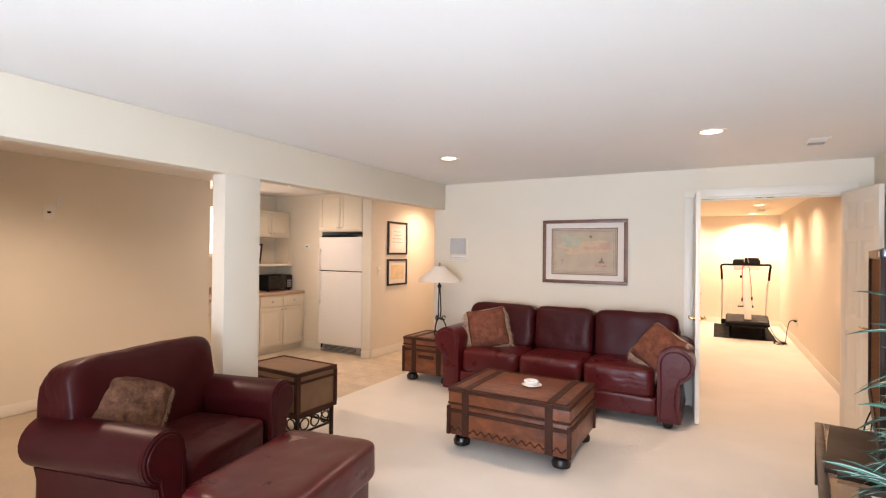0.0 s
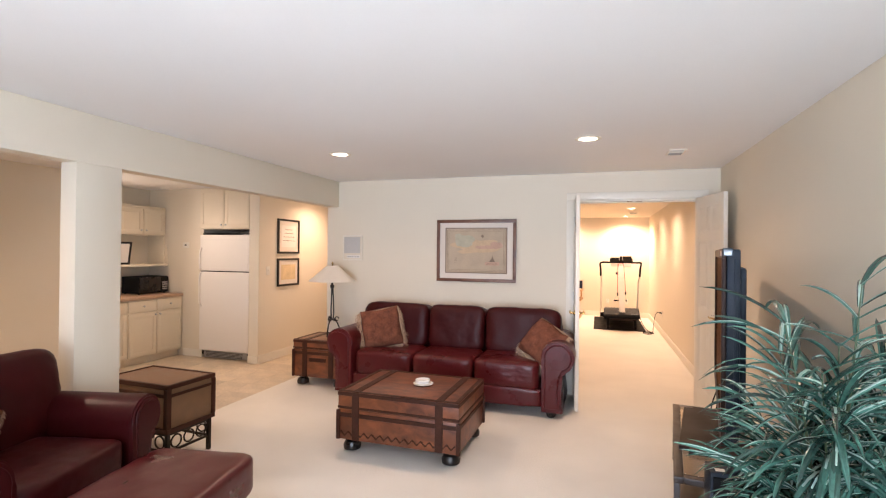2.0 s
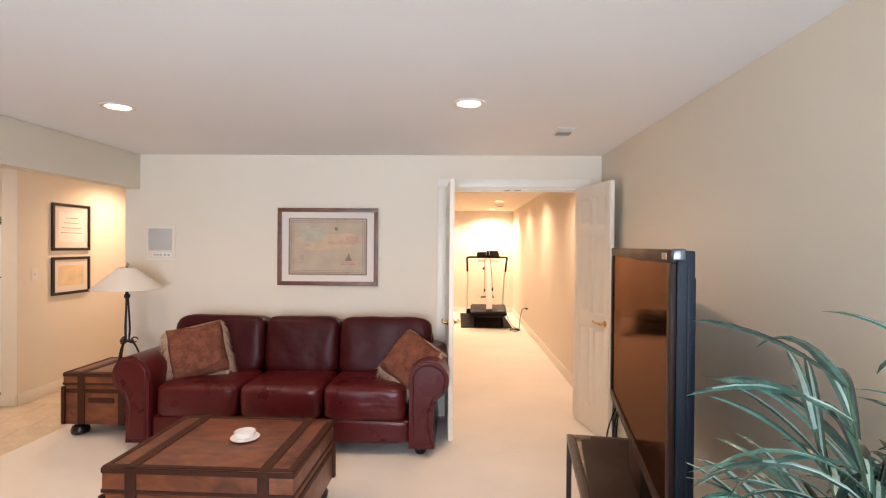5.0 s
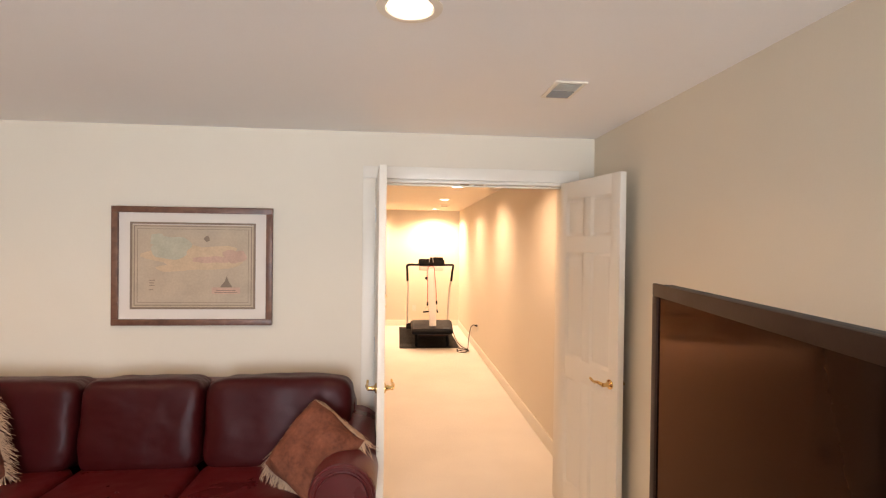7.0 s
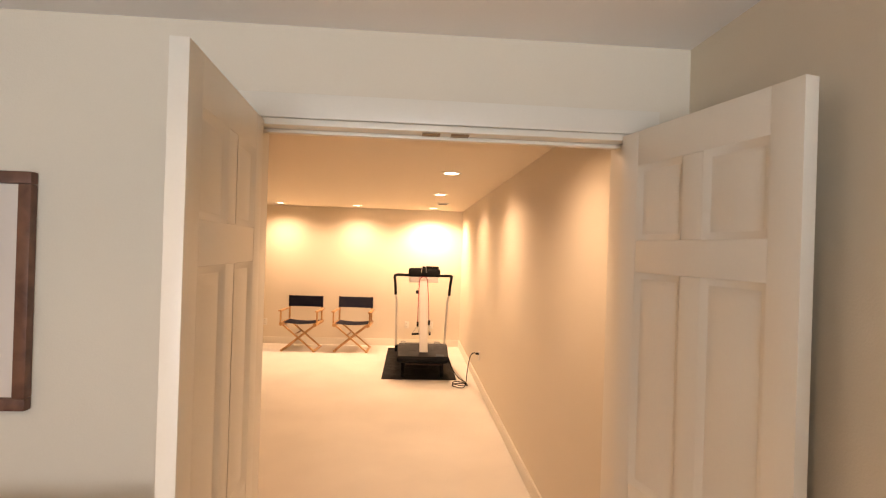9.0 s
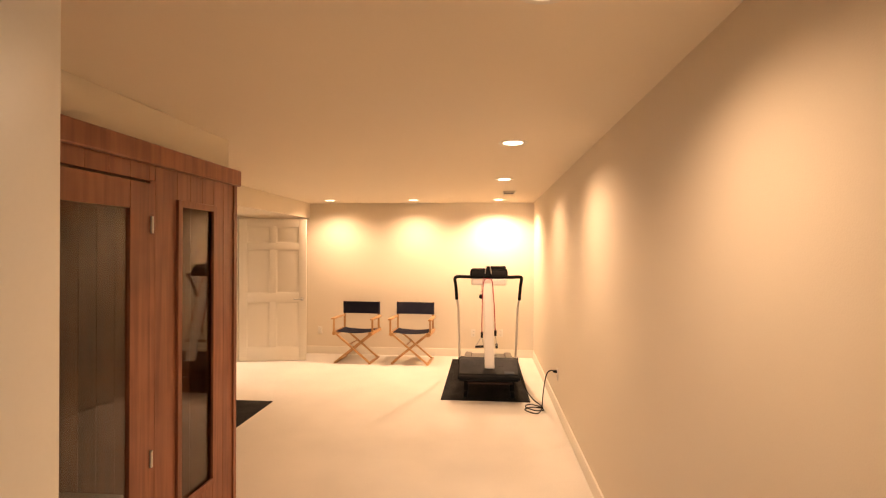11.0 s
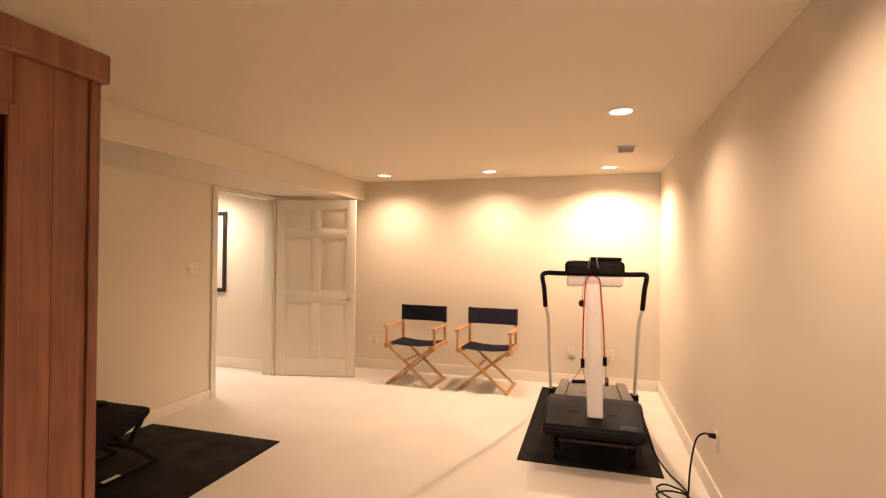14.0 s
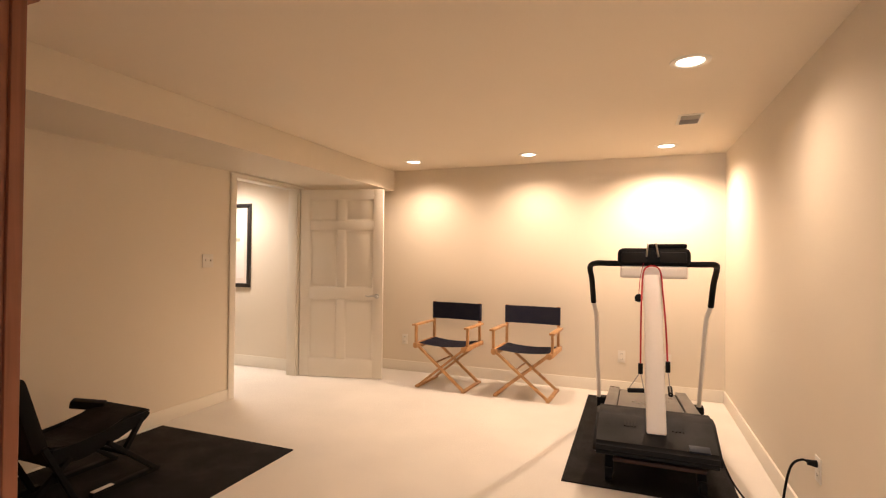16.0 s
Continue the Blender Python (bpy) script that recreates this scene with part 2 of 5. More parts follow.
M_STEM = mat("green_stem", (0.07, 0.12, 0.06), 0.5, var=0.25, scale=14, bump=0.1)
M_POT = mat("dark_blue_grey_planter", (0.035, 0.040, 0.050), 0.45, var=0.2, scale=8, bump=0.1)
M_SOIL = mat("dark_potting_soil", (0.025, 0.018, 0.012), 0.95, var=0.5, scale=40, bump=0.9, bscale=90)
M_PLATE = mat("white_switch_plate", (0.78, 0.74, 0.66), 0.35, var=0.02, bump=0.0)
M_CERAMIC = mat("white_ceramic", (0.80, 0.78, 0.74), 0.25, var=0.03, bump=0.0)
# grey that stands in for shade on vent slats and duct opening
M_VENT_SHADE = mat("grey_vent_shade", (0.30, 0.285, 0.27), 0.5, var=0.1, bump=0.0)
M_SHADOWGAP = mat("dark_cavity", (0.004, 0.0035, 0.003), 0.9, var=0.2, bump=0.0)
M_BULB = glow("warm_lamp_glass", (1.0, 0.86, 0.66), 14)
M_TOWEL = mat("white_towel", (0.72, 0.66, 0.58), 0.95, var=0.1, scale=10, bump=0.8, bscale=200)
M_GLASS = clear_glass("smoked_sauna_glass", (0.80, 0.66, 0.54))
M_TOPGLASS = clear_glass("smoked_tabletop_glass", (0.50, 0.42, 0.35))
M_PANE = clear_glass("window_glass", (0.95, 0.97, 0.96))
M_GROUND = mat("patio_paving", (0.34, 0.32, 0.29), 0.9, var=0.2, scale=2, bump=0.3)


# ---- mesh helpers ----
def box(bm, x0, x1, y0, y1, z0, z1, bevel=0.0, seg=2):
    r = bmesh.ops.create_cube(bm, size=1.0)
    for v in r["verts"]:
        v.co = Vector(((x0 + x1) / 2 + v.co.x * (x1 - x0), (y0 + y1) / 2 + v.co.y * (y1 - y0), (z0 + z1) / 2 + v.co.z * (z1 - z0)))
    if bevel:
        edges = {e for v in r["verts"] for e in v.link_edges}
        bmesh.ops.bevel(bm, geom=list(edges), offset=bevel, segments=seg, profile=0.6, affect="EDGES")
    return bm


def slab(x0, x1, y0, y1, z0, z1, bevel=0.004, seg=2):
    return box(bmesh.new(), x0, x1, y0, y1, z0, z1, bevel, seg)


def rod(bm, p0, p1, r0, r1=None, n=16):
    p0, p1 = Vector(p0), Vector(p1)
    r1 = r0 if r1 is None else r1
    d = p1 - p0
    m = Matrix.Translation((p0 + p1) / 2) @ d.to_track_quat("Z", "Y").to_matrix().to_4x4()
    bmesh.ops.create_cone(bm, cap_ends=True, segments=n, radius1=r0, radius2=r1, depth=d.length, matrix=m)
    return bm


def bar(bm, p0, p1, w, t, up=(0, 0, 1), bevel=0.003):
    """A rectangular bar from p0 to p1, w wide across 'up x way' and t thick along up."""
    p0, p1, up = Vector(p0), Vector(p1), Vector(up)
    z = (p1 - p0).normalized()
    x = up.cross(z).normalized()
    y = z.cross(x)
    m = Matrix((x, y, z)).transposed().to_4x4()
    m.translation = (p0 + p1) / 2
    r = bmesh.ops.create_cube(bm, size=1.0)
    for v in r["verts"]:
        v.co = Vector((v.co.x * w, v.co.y * t, v.co.z * (p1 - p0).length))
    edges = {e for v in r["verts"] for e in v.link_edges}
    verts = {v for v in r["verts"]}
    bmesh.ops.transform(bm, matrix=m, verts=list(verts))
    if bevel:
        bmesh.ops.bevel(bm, geom=list(edges), offset=bevel, segments=2, profile=0.6, affect="EDGES")
    return bm


def lathe(profile, n=28, bm=None, at=(0, 0, 0)):
    """A turned solid from (radius, height) pairs."""
    bm = bm or bmesh.new()
    rings = []
    for r, z in profile:
        rings.append([bm.verts.new((at[0] + r * math.cos(2 * math.pi * i / n), at[1] + r * math.sin(2 * math.pi * i / n), at[2] + z)) for i in range(n)])
    for a, b in zip(rings, rings[1:]):
        for i in range(n):
            bm.faces.new((a[i], a[(i + 1) % n], b[(i + 1) % n], b[i]))
    bm.faces.new(rings[0][::-1])
    bm.faces.new(rings[-1])
    return bm


def tube(points, r, n=10, bm=None, closed=False):
    """A round bar along smooth points; r is a number or one radius a point."""
    bm = bm or bmesh.new()
    pts = [Vector(p) for p in points]
    rad = [r] * len(pts) if not isinstance(r, (list, tuple)) else r
    rings, last = [], None
    for i, p in enumerate(pts):
        a, b = pts[max(i - 1, 0)], pts[min(i + 1, len(pts) - 1)]
        if closed:
            a, b = pts[i - 1], pts[(i + 1) % len(pts)]
        t = (b - a).normalized()
        ref = last if last is not None else (Vector((0, 0, 1)) if abs(t.z) < 0.9 else Vector((1, 0, 0)))
        u = (ref - t * ref.dot(t)).normalized()
        w = t.cross(u)
        last = u
        rings.append([bm.verts.new(p + (u * math.cos(2 * math.pi * k / n) + w * math.sin(2 * math.pi * k / n)) * rad[i]) for k in range(n)])
    pairs = list(zip(rings, rings[1:])) + ([(rings[-1], rings[0])] if closed else [])
    for a, b in pairs:
        for k in range(n):
            bm.faces.new((a[k], a[(k + 1) % n], b[(k + 1) % n], b[k]))
    if not closed:
        bm.faces.new(rings[0][::-1])
        bm.faces.new(rings[-1])
    return bm


def curve(points, steps=6):
    """Catmull-Rom points through the given ones."""
    p = [Vector(q) for q in points]
    p = [2 * p[0] - p[1]] + p + [2 * p[-1] - p[-2]]
    out = []
    for i in range(1, len(p) - 2):
        for s in range(steps):
            t = s / steps
            out.append(0.5 * (2 * p[i] + (p[i + 1] - p[i - 1]) * t + (2 * p[i - 1] - 5 * p[i] + 4 * p[i + 1] - p[i + 2]) * t ** 2
                              + (3 * p[i] - p[i - 1] - 3 * p[i + 1] + p[i + 2]) * t ** 3))
    out.append(p[-2])
    return out


def puffy(x0, x1, y0, y1, z0, z1, power=5.0, n=12, wrinkle=0.004, bm=None, tilt=0.0):
    """A stuffed, round-edged block: a superellipsoid with faint creases. tilt leans it back about its base, in degrees."""
    bm = bm or bmesh.new()
    r = bmesh.ops.create_cube(bm, size=2.0)
    verts = r["verts"]
    edges = list({e for v in verts for e in v.link_edges})
    bmesh.ops.subdivide_edges(bm, edges=edges, cuts=n, use_grid_fill=True)
    every = [v for v in bm.verts if v.tag is False]
    h = Vector(((x1 - x0) / 2, (y1 - y0) / 2, (z1 - z0) / 2))
    c = Vector(((x1 + x0) / 2, (y1 + y0) / 2, (z1 + z0) / 2))
    turn = Matrix.Rotation(radians(-tilt), 3, "X")
    for v in every:
        u = v.co.copy()
        norm = (abs(u.x) ** power + abs(u.y) ** power + abs(u.z) ** power) ** (1 / power)
        q = u / norm
        p = Vector((q.x * h.x, q.y * h.y, q.z * h.z))
        p += q.normalized() * wrinkle * (noise.noise((p + c) * 7) - 0.6 * abs(noise.noise((p + c) * 19)) - 0.5 * abs(noise.noise((p + c) * 33)))
        p.z += h.z
        v.co = turn @ p + Vector((c.x, c.y, z0))
        v.tag = True
    return bm


def extrude(profile, a, b, axis="y", bm=None, bulge=0.0):
    """A profile of (u, z) pairs swept from a to b along x or y."""
    bm = bm or bmesh.new()
    rings = []
    for s in (a, b):
        rings.append([bm.verts.new((u, s, z) if axis == "y" else (s, u, z)) for u, z in profile])
    k = len(profile)
    for i in range(k):
        bm.faces.new((rings[0][i], rings[0][(i + 1) % k], rings[1][(i + 1) % k], rings[1][i]))
    bm.faces.new(rings[0][::-1])
    bm.faces.new(rings[1])
    return bm


def thing(name, m, label, category, group=""):
    ob = new(name)
    ob.empty_display_size = 0.1
    ob.matrix_world = m
    return tagged(ob, label, category, group)


def part(name, bm, material, parent=None, label="", smooth=True):
    bmesh.ops.recalc_face_normals(bm, faces=bm.faces)
    me = bpy.data.meshes.new(name)
    bm.to_mesh(me)
    bm.free()
    me.materials.append(material)
    if smooth:
        me.shade_smooth()
        me.set_sharp_from_angle(angle=radians(40))
    ob = new(name, me)
    if parent:
        ob.parent = parent
    return tagged(ob, label)


def structure(name, bm, material, label, category, smooth=True):
    return tagged(part(name, bm, material, None, label, smooth), label, category, "", "structure")


# ---- large structure ----
H = 2.31            # ceilings
XR = 1.26           # long wall on one side of both rooms
YW = 4.63           # wall between sitting room and exercise room
YG = 11.5           # end wall of the exercise room
XG = -2.97          # exercise room's other side
XB = -2.87          # face of the beam
OX0, OX1, OZ = -0.085, 1.06, 2.008   # double doorway

ground = structure("ground", slab(-40, 40, -60, -3.4, -0.25, -0.06, 0), M_GROUND, "grey paved terrace outside the glass doors", "ground")
floor = structure("floor", slab(-7.0, XR + 0.12, -3.4, YG + 0.15, -0.2, -0.012, 0), M_GROUT, "concrete slab and grout bed under the floors", "floor")
bm = box(bmesh.new(), -3.2, XR, -3.2, YW + 0.12, -0.011, 0.0)
structure("carpet_sitting_room", bm, M_CARPET, "thick cream wall-to-wall carpet", "carpet")
bmc = box(bmesh.new(), -3.05, XR, YW + 0.12, YG, -0.011, 0.0)
box(bmc, -5.6, -3.05, 8.6, YG, -0.011, 0.0)
structure("carpet_exercise_room", bmc, M_CARPET, "thick cream wall-to-wall carpet", "carpet")

bm = box(bmesh.new(), -7.0, XR + 0.12, -3.4, YW + 0.06, H, H + 0.15)
box(bm, -4.3, -3.05, YW + 0.06, 7.2, H, H + 0.15)
box(bm, -6.2, -4.3, YW + 0.06, 5.7, H, H + 0.15)
structure("ceiling_sitting_room", bm, M_CEIL, "smooth white painted ceiling", "ceiling")
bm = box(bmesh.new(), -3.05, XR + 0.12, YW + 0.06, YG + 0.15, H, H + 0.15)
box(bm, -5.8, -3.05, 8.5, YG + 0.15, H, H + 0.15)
structure("ceiling_exercise_room", bm, M_CEIL_WARMLIT, "smooth painted ceiling with warm bounce light in its colour", "ceiling")

bm = box(bmesh.new(), XR, XR + 0.12, -3.32, YG + 0.12, -0.01, H)
structure("wall_east", bm, M_WALL, "long cream painted wall", "wall")
bm = box(bmesh.new(), -3.0, OX0 - 0.02, YW, YW + 0.12, -0.01, H)
box(bm, OX1 + 0.02, XR, YW, YW + 0.12, -0.01, H)
box(bm, OX0 - 0.02, OX1 + 0.02, YW, YW + 0.12, OZ + 0.02, H)
structure("wall_middle", bm, M_WALL, "cream painted wall with a double doorway", "wall")
bm = box(bmesh.new(), XG - 0.12, XR, YG, YG + 0.12, -0.01, H)
structure("wall_north", bm, M_WALL, "cream painted end wall", "wall")
DY0, DY1 = 9.88, 10.80
bm = box(bmesh.new(), XG - 0.12, XG, YW + 0.12, DY0, -0.01, H)
box(bm, XG - 0.12, XG, DY1, YG, -0.01, H)
box(bm, XG - 0.12, XG, DY0, DY1, 2.05, H)
structure("wall_exercise_room_west", bm, M_WALL, "cream painted wall with an open doorway", "wall")
bm = box(bmesh.new(), XG, -2.15, 7.15, YG, 2.08, H - 0.002)
box(bm, XG, -1.12, YW + 0.121, 7.149, 2.112, H - 0.002)
structure("soffit", bm, M_WALL, "cream boxed-in soffit under the ceiling", "soffit")
# added out of view: keeps the patio daylight off the kitchenette's side wall
bm = box(bmesh.new(), -3.0, XB, -3.2, 0.12, 0.0, 2.0)
structure("daylight_blocker_wall", bm, M_WALL, "unseen cream wall added under the beam to block daylight", "wall")
# beam and column between sitting room and kitchenette
bm = box(bmesh.new(), -3.0, XB, -3.2, YW, 2.0, H - 0.002, 0.004)
structure("beam", bm, M_WALL, "long cream boxed beam over the openings", "beam")
bm = box(bmesh.new(), -3.0, XB, 1.47, 1.77, 0.0, 2.0, 0.004)
structure("column", bm, M_WALL, "square cream column under the beam", "column")
# kitchenette and hall shell
bm = box(bmesh.new(), -5.42, -5.3, -3.2, 3.1, -0.01, H)
box(bm, -6.12, -5.42, 2.98, 3.1, -0.01, H)
structure("wall_kitchenette_west", bm, M_WALL, "cream painted side wall", "wall")
bm = box(bmesh.new(), -6.12, -6.0, 3.1, 3.18, -0.01, H)
box(bm, -6.12, -6.0, 3.68, 5.0, -0.01, H)
box(bm, -6.12, -6.0, 3.18, 3.68, -0.01, 1.42)
box(bm, -6.12, -6.0, 3.18, 3.68, 2.06, H)
structure("wall_niche", bm, M_WALL, "cream painted niche wall with a small window", "wall")
structure("wall_beside_fridge", box(bmesh.new(), -6.0, -5.03, 4.78, 5.6, -0.01, H), M_WALL, "cream painted wall beside the refrigerator", "wall")
structure("wall_behind_fridge", box(bmesh.new(), -5.03, -4.18, 5.5, 5.6, -0.01, H), M_WALL, "cream painted back of the fridge recess", "wall")
structure("wall_hall_west", box(bmesh.new(), -4.18, -4.03, 4.65, 7.1, -0.01, H), M_WALL, "cream painted hall wall with framed prints", "wall")
structure("wall_hall_end", box(bmesh.new(), -4.03, -3.05, 7.0, 7.1, -0.01, H), M_WALL, "cream painted end of the hall", "wall")
# room beyond the exercise room door
bm = box(bmesh.new(), -5.7, XG - 0.12, 10.95, 11.07, -0.01, H)
box(bm, -5.7, -5.58, 8.6, 10.95, -0.01, H)
box(bm, -5.7, XG - 0.12, 8.48, 8.6, -0.01, H)
structure("wall_side_room", bm, M_WALL, "cream painted walls of the side room", "wall")
# south side with the glass doors
bm = box(bmesh.new(), -7.0, -1.4, -3.32, -3.2, -0.01, H)
box(bm, 1.2, XR, -3.32, -3.2, -0.01, H)
box(bm, -1.4, 1.2, -3.32, -3.2, 2.1, H)
structure("wall_south", bm, M_WALL, "cream painted wall with wide glass doors", "wall")


def baseboard(name, pieces):
    bm = bmesh.new()
    for x0, x1, y0, y1, h in pieces:
        box(bm, x0, x1, y0, y1, 0, h, 0.005)
    return structure(name, bm, M_TRIM, "white painted baseboard", "baseboard")


T = 0.015
baseboard("baseboard_exercise_room", [(XR - T, XR, YW + 0.13, YG - T, 0.115), (XG + T, XR, YG - T, YG, 0.115), (XG, XG + T, 7.2, DY0 - 0.07, 0.1), (XG, XG + T, DY1 + 0.07, YG - T, 0.1)])
baseboard("baseboard_sitting_room", [(-2.86, OX0 - 0.09, YW - T, YW, 0.1), (XR - T, XR, -3.2, YW, 0.1)])
baseboard("baseboard_kitchenette", [(-5.3, -5.3 + T, -3.2, 3.1, 0.1), (-4.03, -4.03 + T, 4.66, 7.0, 0.11), (-4.18, -4.03, 4.65 - T, 4.65, 0.1), (-5.36, -5.03, 4.78 - T, 4.78, 0.1)])
baseboard("baseboard_side_room", [(-5.58, XG - 0.12, 10.95 - T, 10.95, 0.13)])


def casing(name, bm, label):
    return structure(name, bm, M_TRIM, label, "door casing")


W = 0.075
bm = box(bmesh.new(), OX0 - 0.02 - W, OX0 - 0.02, YW - 0.018, YW, 0, OZ + 0.02, 0.004)
box(bm, OX1 + 0.02, OX1 + 0.02 + W, YW - 0.018, YW, 0, OZ + 0.02, 0.004)
box(bm, OX0 - 0.02 - W, OX1 + 0.02 + W, YW - 0.018, YW, OZ + 0.021, OZ + 0.02 + W, 0.004)
casing("trim_double_door", bm, "white painted casing round the double doorway")
bm = box(bmesh.new(), OX0 - 0.02, OX0, YW - 0.01, YW + 0.13, 0, OZ, 0.003)
box(bm, OX1, OX1 + 0.02, YW - 0.01, YW + 0.13, 0, OZ, 0.003)
box(bm, OX0 - 0.02, OX1 + 0.02, YW - 0.01, YW + 0.13, OZ, OZ + 0.02, 0.003)
box(bm, OX0, OX1, YW + 0.045, YW + 0.06, OZ - 0.012, OZ - 0.001, 0.002)
jamb = casing("jamb_double_door", bm, "white painted jambs and head of the double doorway")
for cx in (0.44, 0.53):
    part("ball_catch", slab(cx - 0.028, cx + 0.028, YW + 0.005, YW + 0.04, OZ - 0.004, OZ - 0.0005, 0.001), M_BRONZE, jamb, "brass ball catch plate")
bm = box(bmesh.new(), XG, XG + 0.018, DY0 - 0.07, DY0, 0, 2.05, 0.004)
box(bm, XG, XG + 0.018, DY1, DY1 + 0.07, 0, 2.05, 0.004)
box(bm, XG, XG + 0.018, DY0 - 0.07, DY1 + 0.07, 2.051, 2.075, 0.004)
box(bm, XG - 0.12, XG, DY0, DY0 + 0.018, 0, 2.03, 0.003)
box(bm, XG - 0.12, XG, DY1 - 0.018, DY1, 0, 2.03, 0.003)
box(bm, XG - 0.12, XG, DY0, DY1, 2.032, 2.049, 0.003)
casing("trim_side_door", bm, "white painted casing round the side doorway")

# glass doors behind the start of the walk
win = structure("window_1", slab(-1.4, 1.2, -3.3, -3.22, 0.0, 0.06, 0.004), M_TRIM, "white framed sliding glass doors", "glass door")
for x in (-1.37, -0.10, 1.17):
    part("window_frame", slab(x - 0.03, x + 0.03, -3.29, -3.23, 0.06, 2.04, 0.004), M_TRIM, win)
part("window_frame", slab(-1.4, 1.2, -3.29, -3.23, 2.04, 2.1, 0.004), M_TRIM, win)
for a, b in ((-1.34, -0.13), (-0.07, 1.14)):
    pane = part("pane", slab(a, b, -3.265, -3.255, 0.06, 2.04, 0), M_PANE, win)
    pane.visible_shadow = False
# small window over the kitchenette counter
win = structure("window_2", slab(-6.0, -5.985, 3.15, 3.71, 1.38, 1.42, 0.003), M_TRIM, "small bright white framed window", "window")
part("window_frame", slab(-6.0, -5.985, 3.15, 3.19, 1.42, 2.06, 0.003), M_TRIM, win)
part("window_frame", slab(-6.0, -5.985, 3.67, 3.71, 1.42, 2.06, 0.003), M_TRIM, win)
part("window_frame", slab(-6.0, -5.985, 3.15, 3.71, 2.06, 2.10, 0.003), M_TRIM, win)
part("window_sill", slab(-6.02, -5.93, 3.13, 3.73, 1.35, 1.38, 0.004), M_TRIM, win)


# ---- recessed ceiling lights ----
def downlight(x, y, watts, cone=154, blend=1.0, soft=0.018, group="exercise room downlights", color=WARM):
    th = thing("ceiling_light", pose(x, y, H), "round recessed ceiling light with a white trim ring", "ceiling light", group)
    part("trim_ring", lathe([(0.066, -0.001), (0.070, -0.006), (0.094, -0.004), (0.096, 0.002), (0.066, 0.002)], 32), M_TRIM, th)
    part("lamp", lathe([(0.064, -0.0015), (0.045, -0.004), (0.02, -0.006), (0.002, -0.0065)], 28), M_BULB, th, "glowing warm lamp")
    li = bpy.data.lights.new("downlight_beam", "SPOT")
    li.energy, li.color, li.spot_size, li.spot_blend, li.shadow_soft_size = watts, color, radians(cone), blend, soft
    lo = new("downlight_beam", li)
    lo.matrix_world = look((x, y, H - 0.03), (x, y + 0.0001, 0))
    return th


for lx, ly in ((-1.69, 11.03), (-0.48, 11.03), (0.73, 11.03), (0.723, 9.03), (0.718, 7.35), (0.70, 5.415)):
    corner = ly > 10 and lx > 0
    downlight(lx, ly, GYM_WATTS * (0.55 if ly < 6 else 0.75 if ly < 8 else 0.70 if ly < 10 else 1.75 if corner else 0.9), 154, 0.8 if corner else 1.0)
for lx, ly in ((-2.0, 3.1), (0.06, 3.03)):
    downlight(lx, ly, LR_WATTS, group="sitting room downlights")
downlight(-3.55, 5.75, 110, group="hall downlights")
# next two are added, unseen lamps that brighten the side wall and the niche
downlight(-4.0, 0.9, 180, group="hall downlights", color=(1.0, 0.79, 0.56))
downlight(-4.75, 3.9, 50, group="hall downlights", color=(1.0, 0.79, 0.56))
downlight(-3.9, 10.48, 430, 160, 1.0, 0.22, group="side room downlights", color=(1.0, 0.84, 0.66))


def vent(x, y, rot=0, size=1.0):
    th = thing("ceiling_vent", pose(x, y, H, 0, 0, rot) @ Matrix.Diagonal((size, size, 1, 1)), "small white ceiling air vent, one half greyed as shade", "vent")
    bm = box(bmesh.new(), -0.13, 0.13, -0.08, -0.06, -0.008, -0.0005, 0.002)
    box(bm, -0.13, 0.13, 0.06, 0.08, -0.008, -0.0005, 0.002)
    box(bm, -0.13, -0.11, -0.06, 0.06, -0.008, -0.0005, 0.002)
    box(bm, 0.11, 0.13, -0.06, 0.06, -0.008, -0.0005, 0.002)
    part("frame", bm, M_TRIM, th)
    part("backing", slab(-0.11, 0.11, -0.06, 0.06, -0.002, -0.0005, 0), M_VENT_SHADE, th, "duct opening greyed as shade")
    for i in range(10):
        x = -0.099 + i * 0.022
        # slats tilted the other way are coloured grey in place of their shade
        part("slat", bar(bmesh.new(), (x, -0.06, -0.006), (x, 0.06, -0.006), 0.016, 0.0012, (-1 if x < 0 else 1, 0, 1), 0), M_TRIM if x < 0 else M_VENT_SHADE, th)
    return th


vent(0.735, 3.69, 90, 0.84)
vent(0.828, 10.15, 90)


# ---- doors ----
def moulded_panel(x0, x1, z0, z1, t):
    """A door panel, alike on both faces: a moulding that slopes in from the frame, then a field raised a little."""
    bm = bmesh.new()
    for side in (-1, 1):
        rings = []
        for inset, depth in ((0.0, 0.0005), (0.006, 0.003), (0.016, 0.0105), (0.020, 0.0105), (0.046, 0.005)):
            y = side * (t / 2 - depth)
            rings.append([bm.verts.new(p) for p in ((x0 + inset, y, z0 + inset), (x1 - inset, y, z0 + inset), (x1 - inset, y, z1 - inset), (x0 + inset, y, z1 - inset))])
        for a, b in zip(rings, rings[1:]):
            for i in range(4):
                bm.faces.new((a[i], a[(i + 1) % 4], b[(i + 1) % 4], b[i]))
        bm.faces.new(rings[-1])
    return bm


